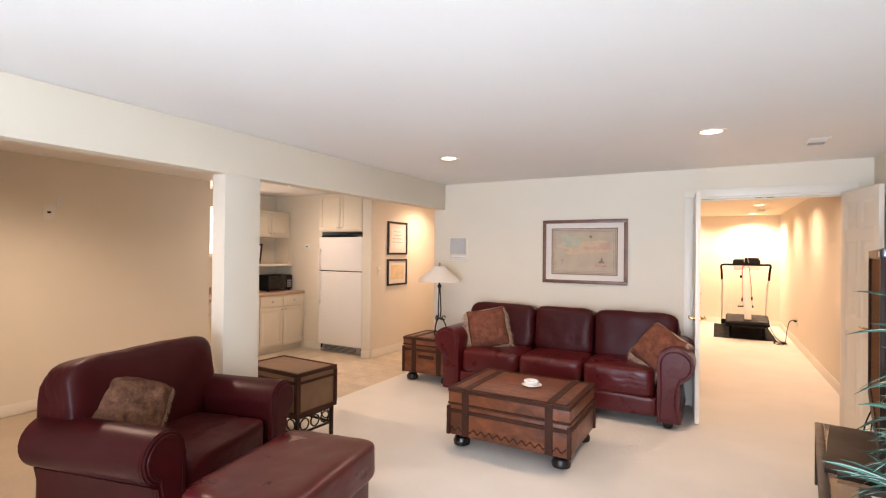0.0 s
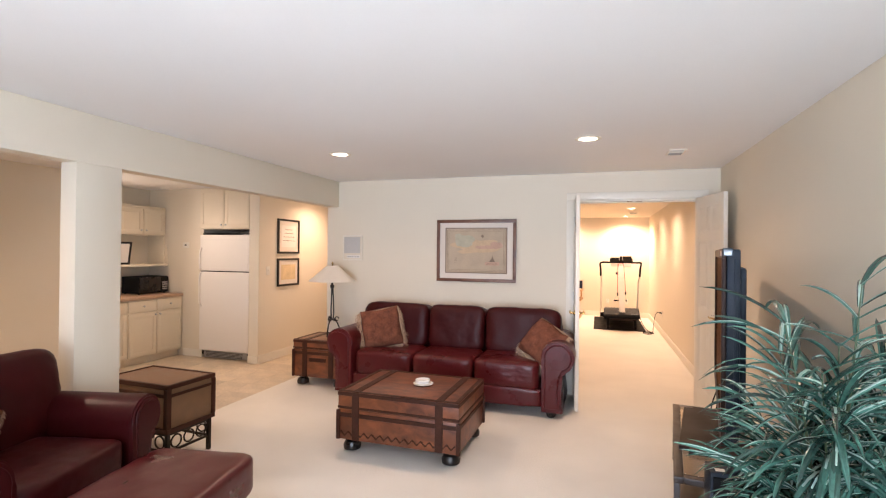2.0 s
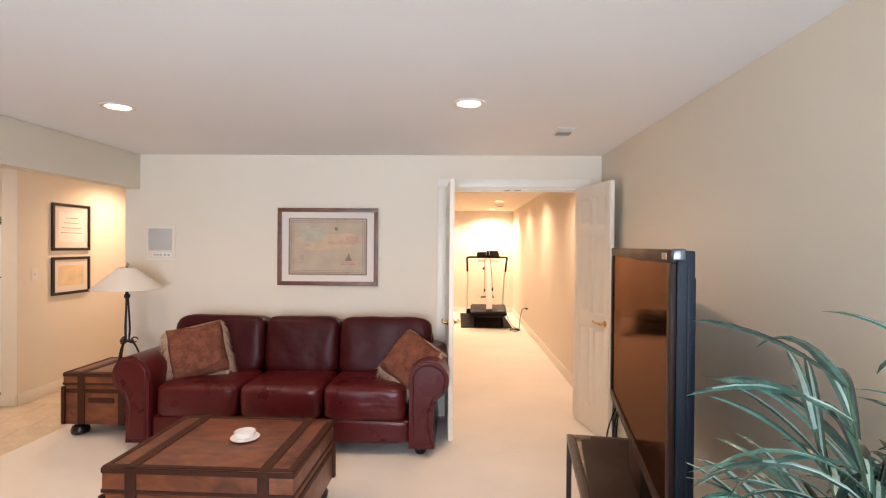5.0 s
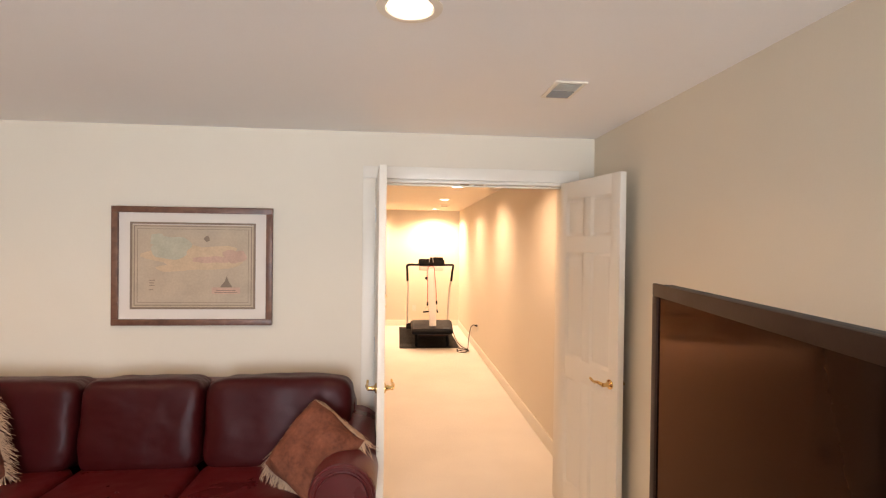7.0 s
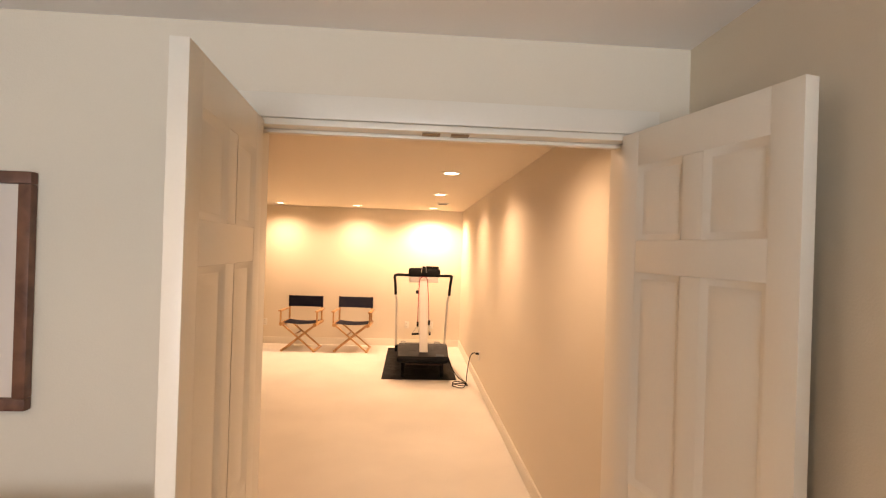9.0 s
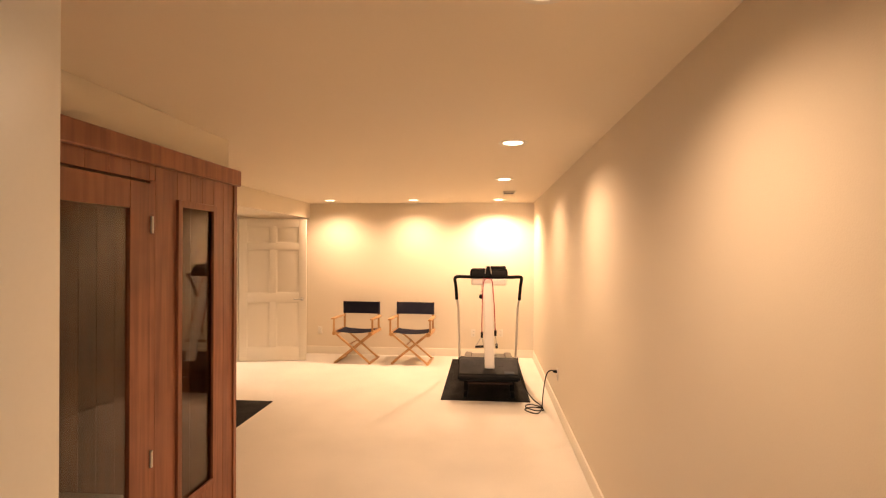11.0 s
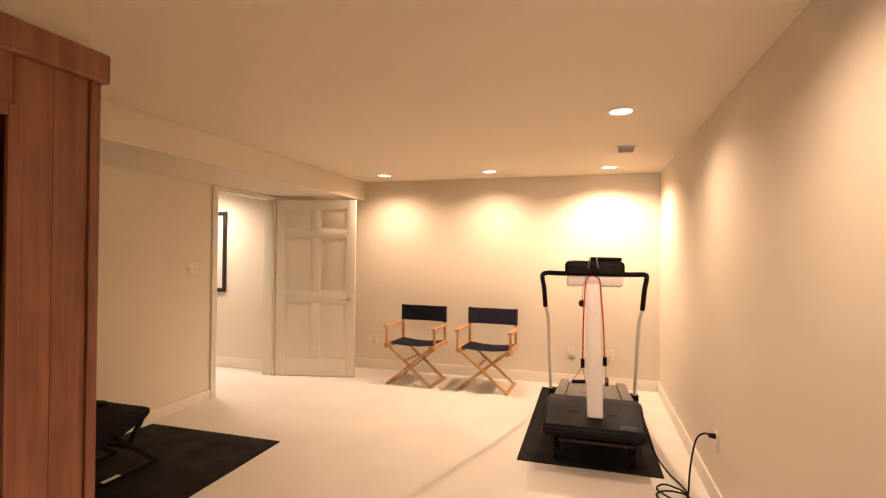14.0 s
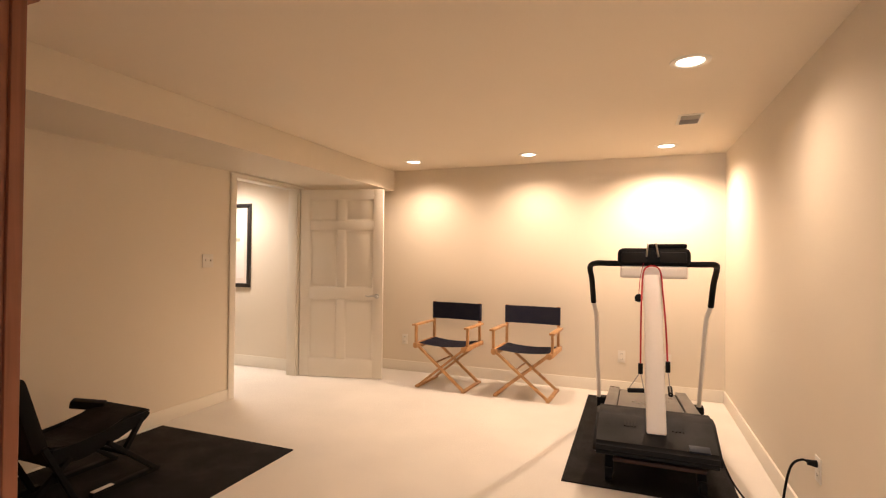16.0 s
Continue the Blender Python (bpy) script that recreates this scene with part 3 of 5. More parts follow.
def door_leaf(th, w, h, t=0.036, knuckle=1, metal=M_BRASS, hz=0.905, tone="polished brass"):
    """A six-panel leaf in the thing's space: hinge edge on the origin, leaf along +x, thickness centred on y."""
    bm = box(bmesh.new(), 0.004, w - 0.004, -0.004, 0.004, 0.006, h - 0.004)
    st = 0.105 if w > 0.7 else 0.075
    mid = 0.09 if w > 0.7 else 0.07
    rails = [(0, 0.19), (0.84, 0.965), (1.59, 1.685), (h - 0.105, h)]
    for x0, x1 in ((0, st), (w - st, w)):
        box(bm, x0, x1, -t / 2, t / 2, 0, h, 0.002)
    for z0, z1 in rails:
        box(bm, st, w - st, -t / 2 + 0.0005, t / 2 - 0.0005, z0, z1, 0.002)
    part("leaf", bm, M_TRIM, th)
    for x0, x1 in ((st, w / 2 - mid / 2), (w / 2 + mid / 2, w - st)):
        for (a, z0), (z1, b) in zip(rails, rails[1:]):
            part("panel", moulded_panel(x0, x1, z0, z1, t), M_TRIM, th)
    for (a, z0), (z1, b) in zip(rails, rails[1:]):
        part("mullion", slab(w / 2 - mid / 2, w / 2 + mid / 2, -t / 2 + 0.001, t / 2 - 0.001, z0, z1, 0.002), M_TRIM, th)
    for z in (0.24, 1.02, 1.80):
        part("hinge", rod(bmesh.new(), (-0.004, knuckle * (t / 2 + 0.004), z - 0.045), (-0.004, knuckle * (t / 2 + 0.004), z + 0.045), 0.007), M_STEEL, th, "satin steel hinge")
    for s in (-1, 1):
        y = s * t / 2
        hd = part("door_handle", lathe([(0.003, 0), (0.026, 0.001), (0.026, 0.006), (0.014, 0.012), (0.010, 0.03), (0.012, 0.045), (0.003, 0.047)], 20), metal, th, tone + " lever handle")
        hd.matrix_local = pose(w - 0.06, y, hz, -90 * s, 0, 0)
        pts = curve([(w - 0.06, y + s * 0.042, hz), (w - 0.10, y + s * 0.048, hz + 0.004), (w - 0.14, y + s * 0.046, hz - 0.002), (w - 0.175, y + s * 0.044, hz + 0.008)], 5)
        part("lever", tube(pts, [0.010 - 0.004 * i / (len(pts) - 1) for i in range(len(pts))], 10), metal, th, tone + " lever")


d1 = thing("door", pose(OX0 + 0.004, YW - 0.012, 0.008, 0, 0, -86.2), "open white six-panel door leaf of a double doorway", "door", "double doors")
door_leaf(d1, 0.585, 2.012, knuckle=-1)
d2 = thing("door", pose(OX1 - 0.004, YW - 0.012, 0.008, 0, 0, -78), "open white six-panel door leaf of a double doorway", "door", "double doors")
door_leaf(d2, 0.585, 2.012)
d3 = thing("door", pose(XG + 0.03, DY1 + 0.02, 0.008, 0, 0, 12.5), "wide open white six-panel door with a round handle", "door")
door_leaf(d3, 0.93, 2.025, metal=M_STEEL, hz=0.88, tone="satin steel")


# ---- leather seats ----
def arm_profile(side, top=0.69, r=0.145):
    """The outline of a rolled arm: side -1 or 1 is the way in which it rolls outward; u = 0 is its inner face."""
    cx, cz = r, top - r
    pts = [(0.02, 0.06), (0.02, 0.40)]
    a0, a1 = 190, -70
    for i in range(22):
        a = radians(a0 + (a1 - a0) * i / 21)
        pts.append((cx + 0.015 + r * math.cos(a), cz + r * math.sin(a)))
    pts += [(r + 0.067, cz - r + 0.005), (r + 0.045, 0.33), (r + 0.039, 0.22), (r + 0.060, 0.06)]
    return [(side * u, z) for u, z in pts]


def inset_outline(pts, d):
    """The outline drawn in by d along its corners' normals, with the underside cut level."""
    k, out = len(pts), []
    for i, (u, z) in enumerate(pts):
        (ua, za), (ub, zb) = pts[i - 1], pts[(i + 1) % k]
        way = Vector((ub - ua, zb - za)).normalized()
        out.append((u + way.y * d, max(z - way.x * d, 0.10)))
    return out


def leather_seat(th, inner, cushions, arm_top=0.69, roll=0.145, depth=0.88, back_top=0.88, wide=0.075, thick=0.30, leather_mat=M_LEATHER, back_mat=M_LEATHER_SHADE):
    """A rolled-arm seat: front towards -y, middle of the back's foot on the origin's +y side."""
    hw, yf, yb = inner / 2, -depth / 2, depth / 2
    part("base", slab(-hw - 0.02, hw + 0.02, yf + 0.05, yb - 0.04, 0.09, 0.25, 0.02, 3), leather_mat, th)
    part("front_rail", puffy(-hw - 0.01, hw + 0.01, yf + 0.02, yf + 0.10, 0.09, 0.255, 9, 8, 0.002), leather_mat, th)
    part("back_frame", puffy(-hw - 0.16, hw + 0.16, yb - 0.17, yb, 0.10, back_top - 0.05, 8, 10, 0.003), leather_mat, th)
    cw = inner / cushions
    for i in range(cushions):
        x0 = -hw + i * cw
        part("seat_cushion", puffy(x0 + 0.003, x0 + cw - 0.003, yf + 0.015, yb - 0.27, 0.235, 0.488, 8.0, 28, 0.006), leather_mat, th)
        a = x0 - (wide if i == 0 else -0.004)
        b = x0 + cw + (wide if i == cushions - 1 else -0.004)
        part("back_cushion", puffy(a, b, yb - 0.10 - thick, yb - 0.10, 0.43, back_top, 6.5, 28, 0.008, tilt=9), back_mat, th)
    for s in (-1, 1):
        bm = extrude(arm_profile(s, top=arm_top, r=roll), yf + 0.035, yb - 0.06)
        for v in bm.verts:
            v.co.x += s * hw
        arm = part("arm", bm, leather_mat, th)
        front = [(u * 0.985, z) for u, z in arm_profile(s, top=arm_top, r=roll)]
        bm = extrude(front, yf + 0.012, yf + 0.036)
        for v in bm.verts:
            v.co.x += s * (hw + 0.002)
        bmesh.ops.bevel(bm, geom=[e for e in bm.edges if all(abs(v.co.y - yf - 0.012) < 1e-4 for v in e.verts)], offset=0.010, segments=3, affect="EDGES")
        part("arm_front", bm, leather_mat, arm)
        edge = inset_outline(arm_profile(1, top=arm_top, r=roll), 0.030)
        rim = [(s * (hw + 0.002 + u), yf + 0.011, z) for u, z in edge]
        part("piping", tube(rim, 0.0065, 8, closed=True), leather_mat, arm, "raised leather welt")
        panel = extrude([(s * (hw + 0.002 + u), z) for u, z in inset_outline(arm_profile(1, top=arm_top, r=roll), 0.036)], yf + 0.004, yf + 0.013)
        part("arm_panel", panel, leather_mat, arm)
        for y in (yf + 0.10, yb - 0.12):
            part("foot", lathe([(0.028, 0.0), (0.040, 0.012), (0.044, 0.035), (0.036, 0.07), (0.045, 0.10), (0.045, 0.13)], 20, at=(s * (hw + 0.10), y, 0)), M_FOOT, th, "turned dark wooden foot")


sofa = thing("sofa", pose(-1.275, 4.16, 0), "burgundy leather three-seat sofa with rolled arms", "sofa")
leather_seat(sofa, 1.84, 3, 0.69, 0.145, 0.86, 0.91, 0.15)
chair = thing("armchair", pose(-2.525, 0.91, 0, 0, 0, 103), "wide burgundy leather armchair with rolled arms", "armchair")
leather_seat(chair, 0.62, 1, 0.665, 0.122, 0.80, 0.925, 0.165, 0.22, M_LEATHER_SHADE, M_LEATHER_SHADE)
ott = thing("ottoman", pose(-1.735, 0.985, 0, 0, 0, 100), "burgundy leather ottoman pushed against the armchair", "ottoman")
part("base", slab(-0.38, 0.38, -0.25, 0.25, 0.07, 0.26, 0.02, 3), M_LEATHER, ott)
part("cushion", puffy(-0.42, 0.42, -0.295, 0.28, 0.24, 0.445, 9, 28, 0.005), M_LEATHER, ott)
for x in (-0.33, 0.33):
    for y in (-0.2, 0.2):
        part("foot", lathe([(0.03, 0), (0.04, 0.015), (0.04, 0.04), (0.03, 0.08)], 18, at=(x, y, 0)), M_FOOT, ott)


def pillow(name, m, size, thick, material, label, fringe=0.05, seed=1):
    rnd = random.Random(seed)
    th = thing(name, m, label, "cushion")
    bm = bmesh.new()
    n = 30
    for side in (-1, 1):
        grid = []
        for i in range(n + 1):
            row = []
            for j in range(n + 1):
                u, v = 2 * i / n - 1, 2 * j / n - 1
                pinch = 1 - 0.10 * (1 - abs(u * v)) * (abs(u) ** 4 + abs(v) ** 4) / 2
                hgt = thick / 2 * max(0, (1 - u ** 4) * (1 - v ** 4)) ** 0.55
                wob = 0.026 * noise.noise(Vector((u * 2.2 + seed, v * 2.2, side * 3))) - 0.016 * abs(noise.noise(Vector((u * 4.5 + seed, v * 6.5 + u * 2, side * 7))))
                du, dv = (0.016 * noise.noise(Vector((u * 1.7, v * 1.7, seed * 2.3 + k))) for k in (0, 9))
                row.append(bm.verts.new((u * size / 2 * pinch + du, side * (hgt + wob * (1 - max(abs(u), abs(v)) ** 6)), size / 2 + v * size / 2 * pinch + dv)))
            grid.append(row)
        for i in range(n):
            for j in range(n):
                bm.faces.new((grid[i][j], grid[i + 1][j], grid[i + 1][j + 1], grid[i][j + 1]))
    bmesh.ops.remove_doubles(bm, verts=bm.verts, dist=0.0015)
    part("cover", bm, material, th)
    bm = bmesh.new()
    for k in range(760):
        s = k / 760 * 4
        e, f = int(s), 2 * (s - int(s)) - 1
        h = size / 2 * 0.97
        p = [(f * h, h), (h, -f * h), (-f * h, -h), (-h, f * h)][e]
        o = Vector([(0, 1), (1, 0), (0, -1), (-1, 0)][e]).to_3d()
        o = Vector((o.x + rnd.uniform(-0.5, 0.5), rnd.uniform(-0.35, 0.35), o.y + rnd.uniform(-0.5, 0.5)))
        q = Vector((p[0], 0, size / 2 + p[1]))
        o = o.normalized() * 0.75 + m.to_3x3().inverted() @ Vector((0, 0, -0.9))
        end = q + o.normalized() * fringe * rnd.uniform(0.5, 1.3)
        tube([q, (q + end) / 2 + Vector((0, rnd.uniform(-0.012, 0.012), rnd.uniform(-0.01, 0.01))), end], [0.0015, 0.0013, 0.0008], 3, bm)
    tagged(part("fringe", bm, M_FRINGE, th, "loose tan fringe"), kind="stuff")
    return th


pillow("throw_pillow", look((-1.97, 4.02, 0.475), (-1.60, 3.0, 0.475)) @ pose(0, 0, 0, -75, 0, 0) @ pose(0, 0, 0, 0, -12, 180), 0.41, 0.17, M_PILLOW, "rust velvet throw pillow with tan fringe on a sofa", 0.075, seed=3)
pillow("throw_pillow", look((-0.46, 3.95, 0.50), (-0.89, 3.0, 0.50)) @ pose(0, 0, 0, -58, 0, 0) @ pose(0, 0, 0, 0, 26, 180), 0.37, 0.17, M_PILLOW, "rust velvet throw pillow with tan fringe on a sofa", 0.075, seed=5)
pillow("throw_pillow", look((-2.52, 0.60, 0.485), (-1.5, 0.48, 0.485)) @ pose(0, 0, 0, -62, 0, 0) @ pose(0, 0, 0, 0, 28, 180), 0.36, 0.20, M_PILLOW_B, "brown striped velvet pillow on an armchair", 0.03, seed=8)


# ---- trunks and tables ----
def bun_foot(x, y, h=0.09, r=0.055):
    return lathe([(r * 0.55, 0), (r * 0.95, h * 0.12), (r, h * 0.4), (r * 0.8, h * 0.68), (r * 0.45, h * 0.78), (r * 0.7, h * 0.88), (r * 0.7, h)], 22, at=(x, y, 0))


def strap(th, x0, x1, y0, y1, z0, z1, label=""):
    part("strap", slab(x0, x1, y0, y1, z0, z1, 0.0025, 1), M_STRAP, th, label)


def trunk(th, w, d, foot, zl, zt, scallop=False):
    """A leather-covered trunk on bun feet: lid joint at zl, top at zt."""
    part("body", slab(-w / 2, w / 2, -d / 2, d / 2, foot, zl - 0.001, 0.004), M_TRUNK, th)
    part("lid", slab(-w / 2 - 0.004, w / 2 + 0.004, -d / 2 - 0.004, d / 2 + 0.004, zl, zt, 0.010), M_TRUNK, th)
    for x in (-w / 2 + 0.14, w / 2 - 0.14):
        for y0, y1 in ((-d / 2 - 0.010, -d / 2 + 0.001), (d / 2 - 0.001, d / 2 + 0.010)):
            strap(th, x - 0.028, x + 0.028, y0, y1, foot + 0.002, zt - 0.004)
        strap(th, x - 0.028, x + 0.028, -d / 2 - 0.006, d / 2 + 0.006, zt - 0.001, zt + 0.005)
    e = 0.03
    for z0, z1 in ((zt - e, zt - 0.003), (zl - 0.055, zl - 0.025), (zl + 0.006, zl + 0.024)):
        for s in (-1, 1):
            strap(th, -w / 2 - 0.006, w / 2 + 0.006, s * d / 2 - 0.0075, s * d / 2 + 0.0075, z0, z1)
            strap(th, s * w / 2 - 0.0075, s * w / 2 + 0.0075, -d / 2 - 0.006, d / 2 + 0.006, z0, z1)
    for s in (-1, 1):
        strap(th, -w / 2 - 0.004, w / 2 + 0.004, s * (d / 2 - 0.015) - 0.016, s * (d / 2 - 0.015) + 0.016, zt - 0.001, zt + 0.003)
        strap(th, s * (w / 2 - 0.015) - 0.016, s * (w / 2 - 0.015) + 0.016, -d / 2, d / 2, zt - 0.001, zt + 0.0035)
        for t in (-1, 1):
            part("corner_guard", slab(s * w / 2 - 0.014, s * w / 2 + 0.014, t * d / 2 - 0.014, t * d / 2 + 0.014, foot, zl - 0.006, 0.004), M_STRAP, th)
    if scallop:
        for s in (-1, 1):
            bm = bmesh.new()
            k = 14
            prof = []
            for i in range(k * 6 + 1):
                u = -w / 2 + 0.02 + (w - 0.04) * i / (k * 6)
                prof.append((u, foot + 0.052 + 0.014 * math.cos(2 * math.pi * i / 6)))
            top = [bm.verts.new((u, s * (d / 2 + 0.005), z)) for u, z in prof]
            low = [bm.verts.new((u, s * (d / 2 + 0.005), z - 0.013)) for u, z in prof]
            for i in range(len(prof) - 1):
                bm.faces.new((low[i], low[i + 1], top[i + 1], top[i]))
            r = bmesh.ops.extrude_face_region(bm, geom=bm.faces[:])
            for v in r["geom"]:
                if isinstance(v, bmesh.types.BMVert):
                    v.co.y -= s * 0.008
            part("scalloped_edge", bm, M_STRAP, th, "scalloped dark leather edge")
    for x in (-w / 2 + 0.075, w / 2 - 0.075):
        for y in (-d / 2 + 0.075, d / 2 - 0.075):
            part("foot", bun_foot(x, y, foot + 0.002, 0.066), M_FOOT, th, "black turned bun foot")


coffee = thing("coffee_table_trunk", pose(-1.21, 2.885, 0, 0, 0, -1), "chestnut leather trunk coffee table with dark straps", "coffee table")
trunk(coffee, 0.92, 0.70, 0.095, 0.315, 0.445, True)
endt = thing("trunk_end_table", pose(-2.74, 4.24, 0), "chestnut leather trunk end table beside the sofa", "end table")
trunk(endt, 0.60, 0.52, 0.10, 0.40, 0.50)
part("side_handle", slab(-0.10, 0.10, -0.272, -0.256, 0.27, 0.31, 0.006), M_STRAP, endt, "dark leather handle")

dish = thing("ashtray", pose(-1.16, 2.93, 0.45), "small white ceramic dish on a trunk table", "dish")
part("bowl", lathe([(0.040, 0), (0.052, 0.004), (0.058, 0.028), (0.055, 0.030), (0.046, 0.012), (0.002, 0.010)], 28), M_CERAMIC, dish)
part("saucer", lathe([(0.050, 0), (0.075, 0.004), (0.077, 0.008), (0.05, 0.006), (0.002, 0.006)], 28, at=(0.012, -0.022, -0.0005)), M_CERAMIC, dish)

chest = thing("chest_side_table", pose(-2.895, 2.11, 0, 0, 0, -3), "woven tan chest with dark edges on an iron stand", "side table")
cw, cd, cz0, cz1 = 0.63, 0.41, 0.235, 0.56
part("body", slab(-cw / 2 + 0.012, cw / 2 - 0.012, -cd / 2 + 0.012, cd / 2 - 0.012, cz0, cz1 - 0.006, 0.004), M_CANE, chest)
for z0, z1 in ((cz0, cz0 + 0.03), (cz1 - 0.085, cz1 - 0.065), (cz1 - 0.03, cz1)):
    for s in (-1, 1):
        part("edge_band", slab(-cw / 2, cw / 2, s * (cd / 2 - 0.012) - 0.012, s * (cd / 2 - 0.012) + 0.012, z0, z1, 0.003), M_STRAP, chest)
        part("edge_band", slab(s * (cw / 2 - 0.012) - 0.0115, s * (cw / 2 - 0.012) + 0.0115, -cd / 2 + 0.024, cd / 2 - 0.024, z0, z1, 0.003), M_STRAP, chest)
for x in (-1, 1):
    for y in (-1, 1):
        part("corner_post", slab(x * cw / 2 - x * 0.028, x * cw / 2 + x * 0.002, y * cd / 2 - y * 0.028, y * cd / 2 + y * 0.002, cz0 + 0.031, cz1 - 0.031, 0.003), M_STRAP, chest)
        part("leg", slab(x * (cw / 2 - 0.03) - 0.013, x * (cw / 2 - 0.03) + 0.013, y * (cd / 2 - 0.03) - 0.013, y * (cd / 2 - 0.03) + 0.013, 0, cz0, 0.003), M_IRON, chest)
for s in (-1, 1):
    part("stand_rail", slab(-cw / 2 + 0.03, cw / 2 - 0.03, s * (cd / 2 - 0.03) - 0.009, s * (cd / 2 - 0.03) + 0.009, cz0 - 0.022, cz0 - 0.001, 0.002), M_IRON, chest)
    part("stand_rail", slab(s * (cw / 2 - 0.03) - 0.009, s * (cw / 2 - 0.03) + 0.009, -cd / 2 + 0.05, cd / 2 - 0.05, cz0 - 0.022, cz0 - 0.001, 0.002), M_IRON, chest)
    for lo in (0.095,):
        part("stand_rail", slab(-cw / 2 + 0.045, cw / 2 - 0.045, s * (cd / 2 - 0.03) - 0.007, s * (cd / 2 - 0.03) + 0.007, lo, lo + 0.016, 0.002), M_IRON, chest)
        part("stand_rail", slab(s * (cw / 2 - 0.03) - 0.007, s * (cw / 2 - 0.03) + 0.007, -cd / 2 + 0.045, cd / 2 - 0.045, lo, lo + 0.016, 0.002), M_IRON, chest)
    for k in range(4):
        x = -cw / 2 + 0.10 + k * (cw - 0.20) / 3
        ring = [(x + 0.042 * math.cos(a * math.pi / 8), s * (cd / 2 - 0.03), 0.162 + 0.042 * math.sin(a * math.pi / 8)) for a in range(16)]
        part("scrollwork", tube(ring, 0.006, 6, closed=True), M_IRON, chest)
    for k in range(3):
        y = -cd / 2 + 0.10 + k * (cd - 0.20) / 2
        ring = [(s * (cw / 2 - 0.03), y + 0.042 * math.cos(a * math.pi / 8), 0.162 + 0.042 * math.sin(a * math.pi / 8)) for a in range(16)]
        part("scrollwork", tube(ring, 0.006, 6, closed=True), M_IRON, chest)

# table lamp
lamp = thing("table_lamp", pose(-2.735, 4.26, 0.503), "dark iron table lamp with a wide ivory shade", "table lamp")
for k in range(3):
    a = 2 * math.pi * k / 3 + 0.5
    c, s = math.cos(a), math.sin(a)
    pts = curve([(0.095 * c, 0.095 * s, 0.004), (0.085 * c, 0.085 * s, 0.09), (0.05 * c, 0.05 * s, 0.17), (0.018 * c, 0.018 * s, 0.19), (0.02 * c, 0.02 * s, 0.30), (0.012 * c, 0.012 * s, 0.46), (0.006 * c, 0.006 * s, 0.56)], 6)
    part("leg", tube(pts, 0.0075, 8), M_IRON, lamp)
    ring = [((0.055 + 0.022 * math.cos(q)) * c, (0.055 + 0.022 * math.cos(q)) * s, 0.20 + 0.02 * math.sin(q)) for q in [i * math.pi / 7 for i in range(13)]]
    part("curl", tube(ring, 0.006, 6), M_IRON, lamp)
part("collar", lathe([(0.02, 0.185), (0.05, 0.188), (0.05, 0.198), (0.02, 0.2)], 20), M_IRON, lamp)
part("finial", lathe([(0.006, 0.54), (0.022, 0.55), (0.024, 0.575), (0.012, 0.59), (0.012, 0.62), (0.004, 0.63)], 16), M_IRON, lamp)
sh = part("shade", lathe([(0.258, 0.630), (0.260, 0.624), (0.062, 0.798), (0.060, 0.803), (0.254, 0.633)], 40), M_SHADE, lamp, "wide ivory cone shade")
part("shade_finial", lathe([(0.004, 0.795), (0.01, 0.815), (0.012, 0.83), (0.003, 0.845)], 12), M_BRASS, lamp)


# ---- pictures ----
def rect_frame(x0, x1, z0, z1, w, d, bevel=0.004):
    """A picture frame in the xz plane, standing d proud of y = 0 towards -y, mitred by butting."""
    bm = box(bmesh.new(), x0, x1, -d, 0, z0, z0 + w, bevel)
    box(bm, x0, x1, -d, 0, z1 - w, z1, bevel)
    box(bm, x0, x0 + w, -d, 0, z0 + w, z1 - w, bevel)
    box(bm, x1 - w, x1, -d, 0, z0 + w, z1 - w, bevel)
    return bm


def blob(cx, cz, rx, rz, y, seed, n=28):
    bm = bmesh.new()
    vs = []
    for i in range(n):
        a = 2 * math.pi * i / n
        k = 1 + 0.45 * noise.noise(Vector((math.cos(a) * 1.6 + seed, math.sin(a) * 1.6, seed * 0.7)))
        vs.append(bm.verts.new((cx + rx * k * math.cos(a), y, cz + rz * k * math.sin(a))))
    f = bm.faces.new(vs)
    r = bmesh.ops.extrude_face_region(bm, geom=[f])
    for v in r["geom"]:
        if isinstance(v, bmesh.types.BMVert):
            v.co.y += 0.0006
    return bm


M_MAPTAN = mat("faded_tan_ink", (0.58, 0.41, 0.26), 0.8, var=0.15, scale=14, bump=0.0, coat=0.5)
pic = thing("framed_map", pose(-1.155, YW - 0.001, 1.145), "framed antique map in a walnut frame with cream mat", "picture")
part("frame", rect_frame(-0.45, 0.45, 0, 0.69, 0.036, 0.028), M_FRAME, pic)
part("mat_board", slab(-0.416, 0.416, -0.012, -0.002, 0.034, 0.656, 0), M_MATBOARD, pic)
part("print", slab(-0.345, 0.345, -0.0135, -0.0115, 0.10, 0.585, 0), M_PAPER, pic, "aged tan map print")
part("border_line", rect_frame(-0.352, 0.352, 0.094, 0.600, 0.012, 0.015, 0), M_INK, pic)
part("border_line", rect_frame(-0.330, 0.330, 0.115, 0.579, 0.004, 0.0145, 0), M_INK, pic)
part("border_line", rect_frame(-0.312, 0.312, 0.132, 0.562, 0.002, 0.0145, 0), M_INK, pic)
part("map_region", blob(0.0, 0.40, 0.28, 0.075, -0.0142, 7.7), M_MAPTAN, pic)
part("map_sea", blob(-0.13, 0.455, 0.105, 0.062, -0.0146, 2.0), M_TEAL, pic)
part("map_sea", blob(-0.20, 0.50, 0.045, 0.030, -0.0147, 5.3), M_TEAL, pic)
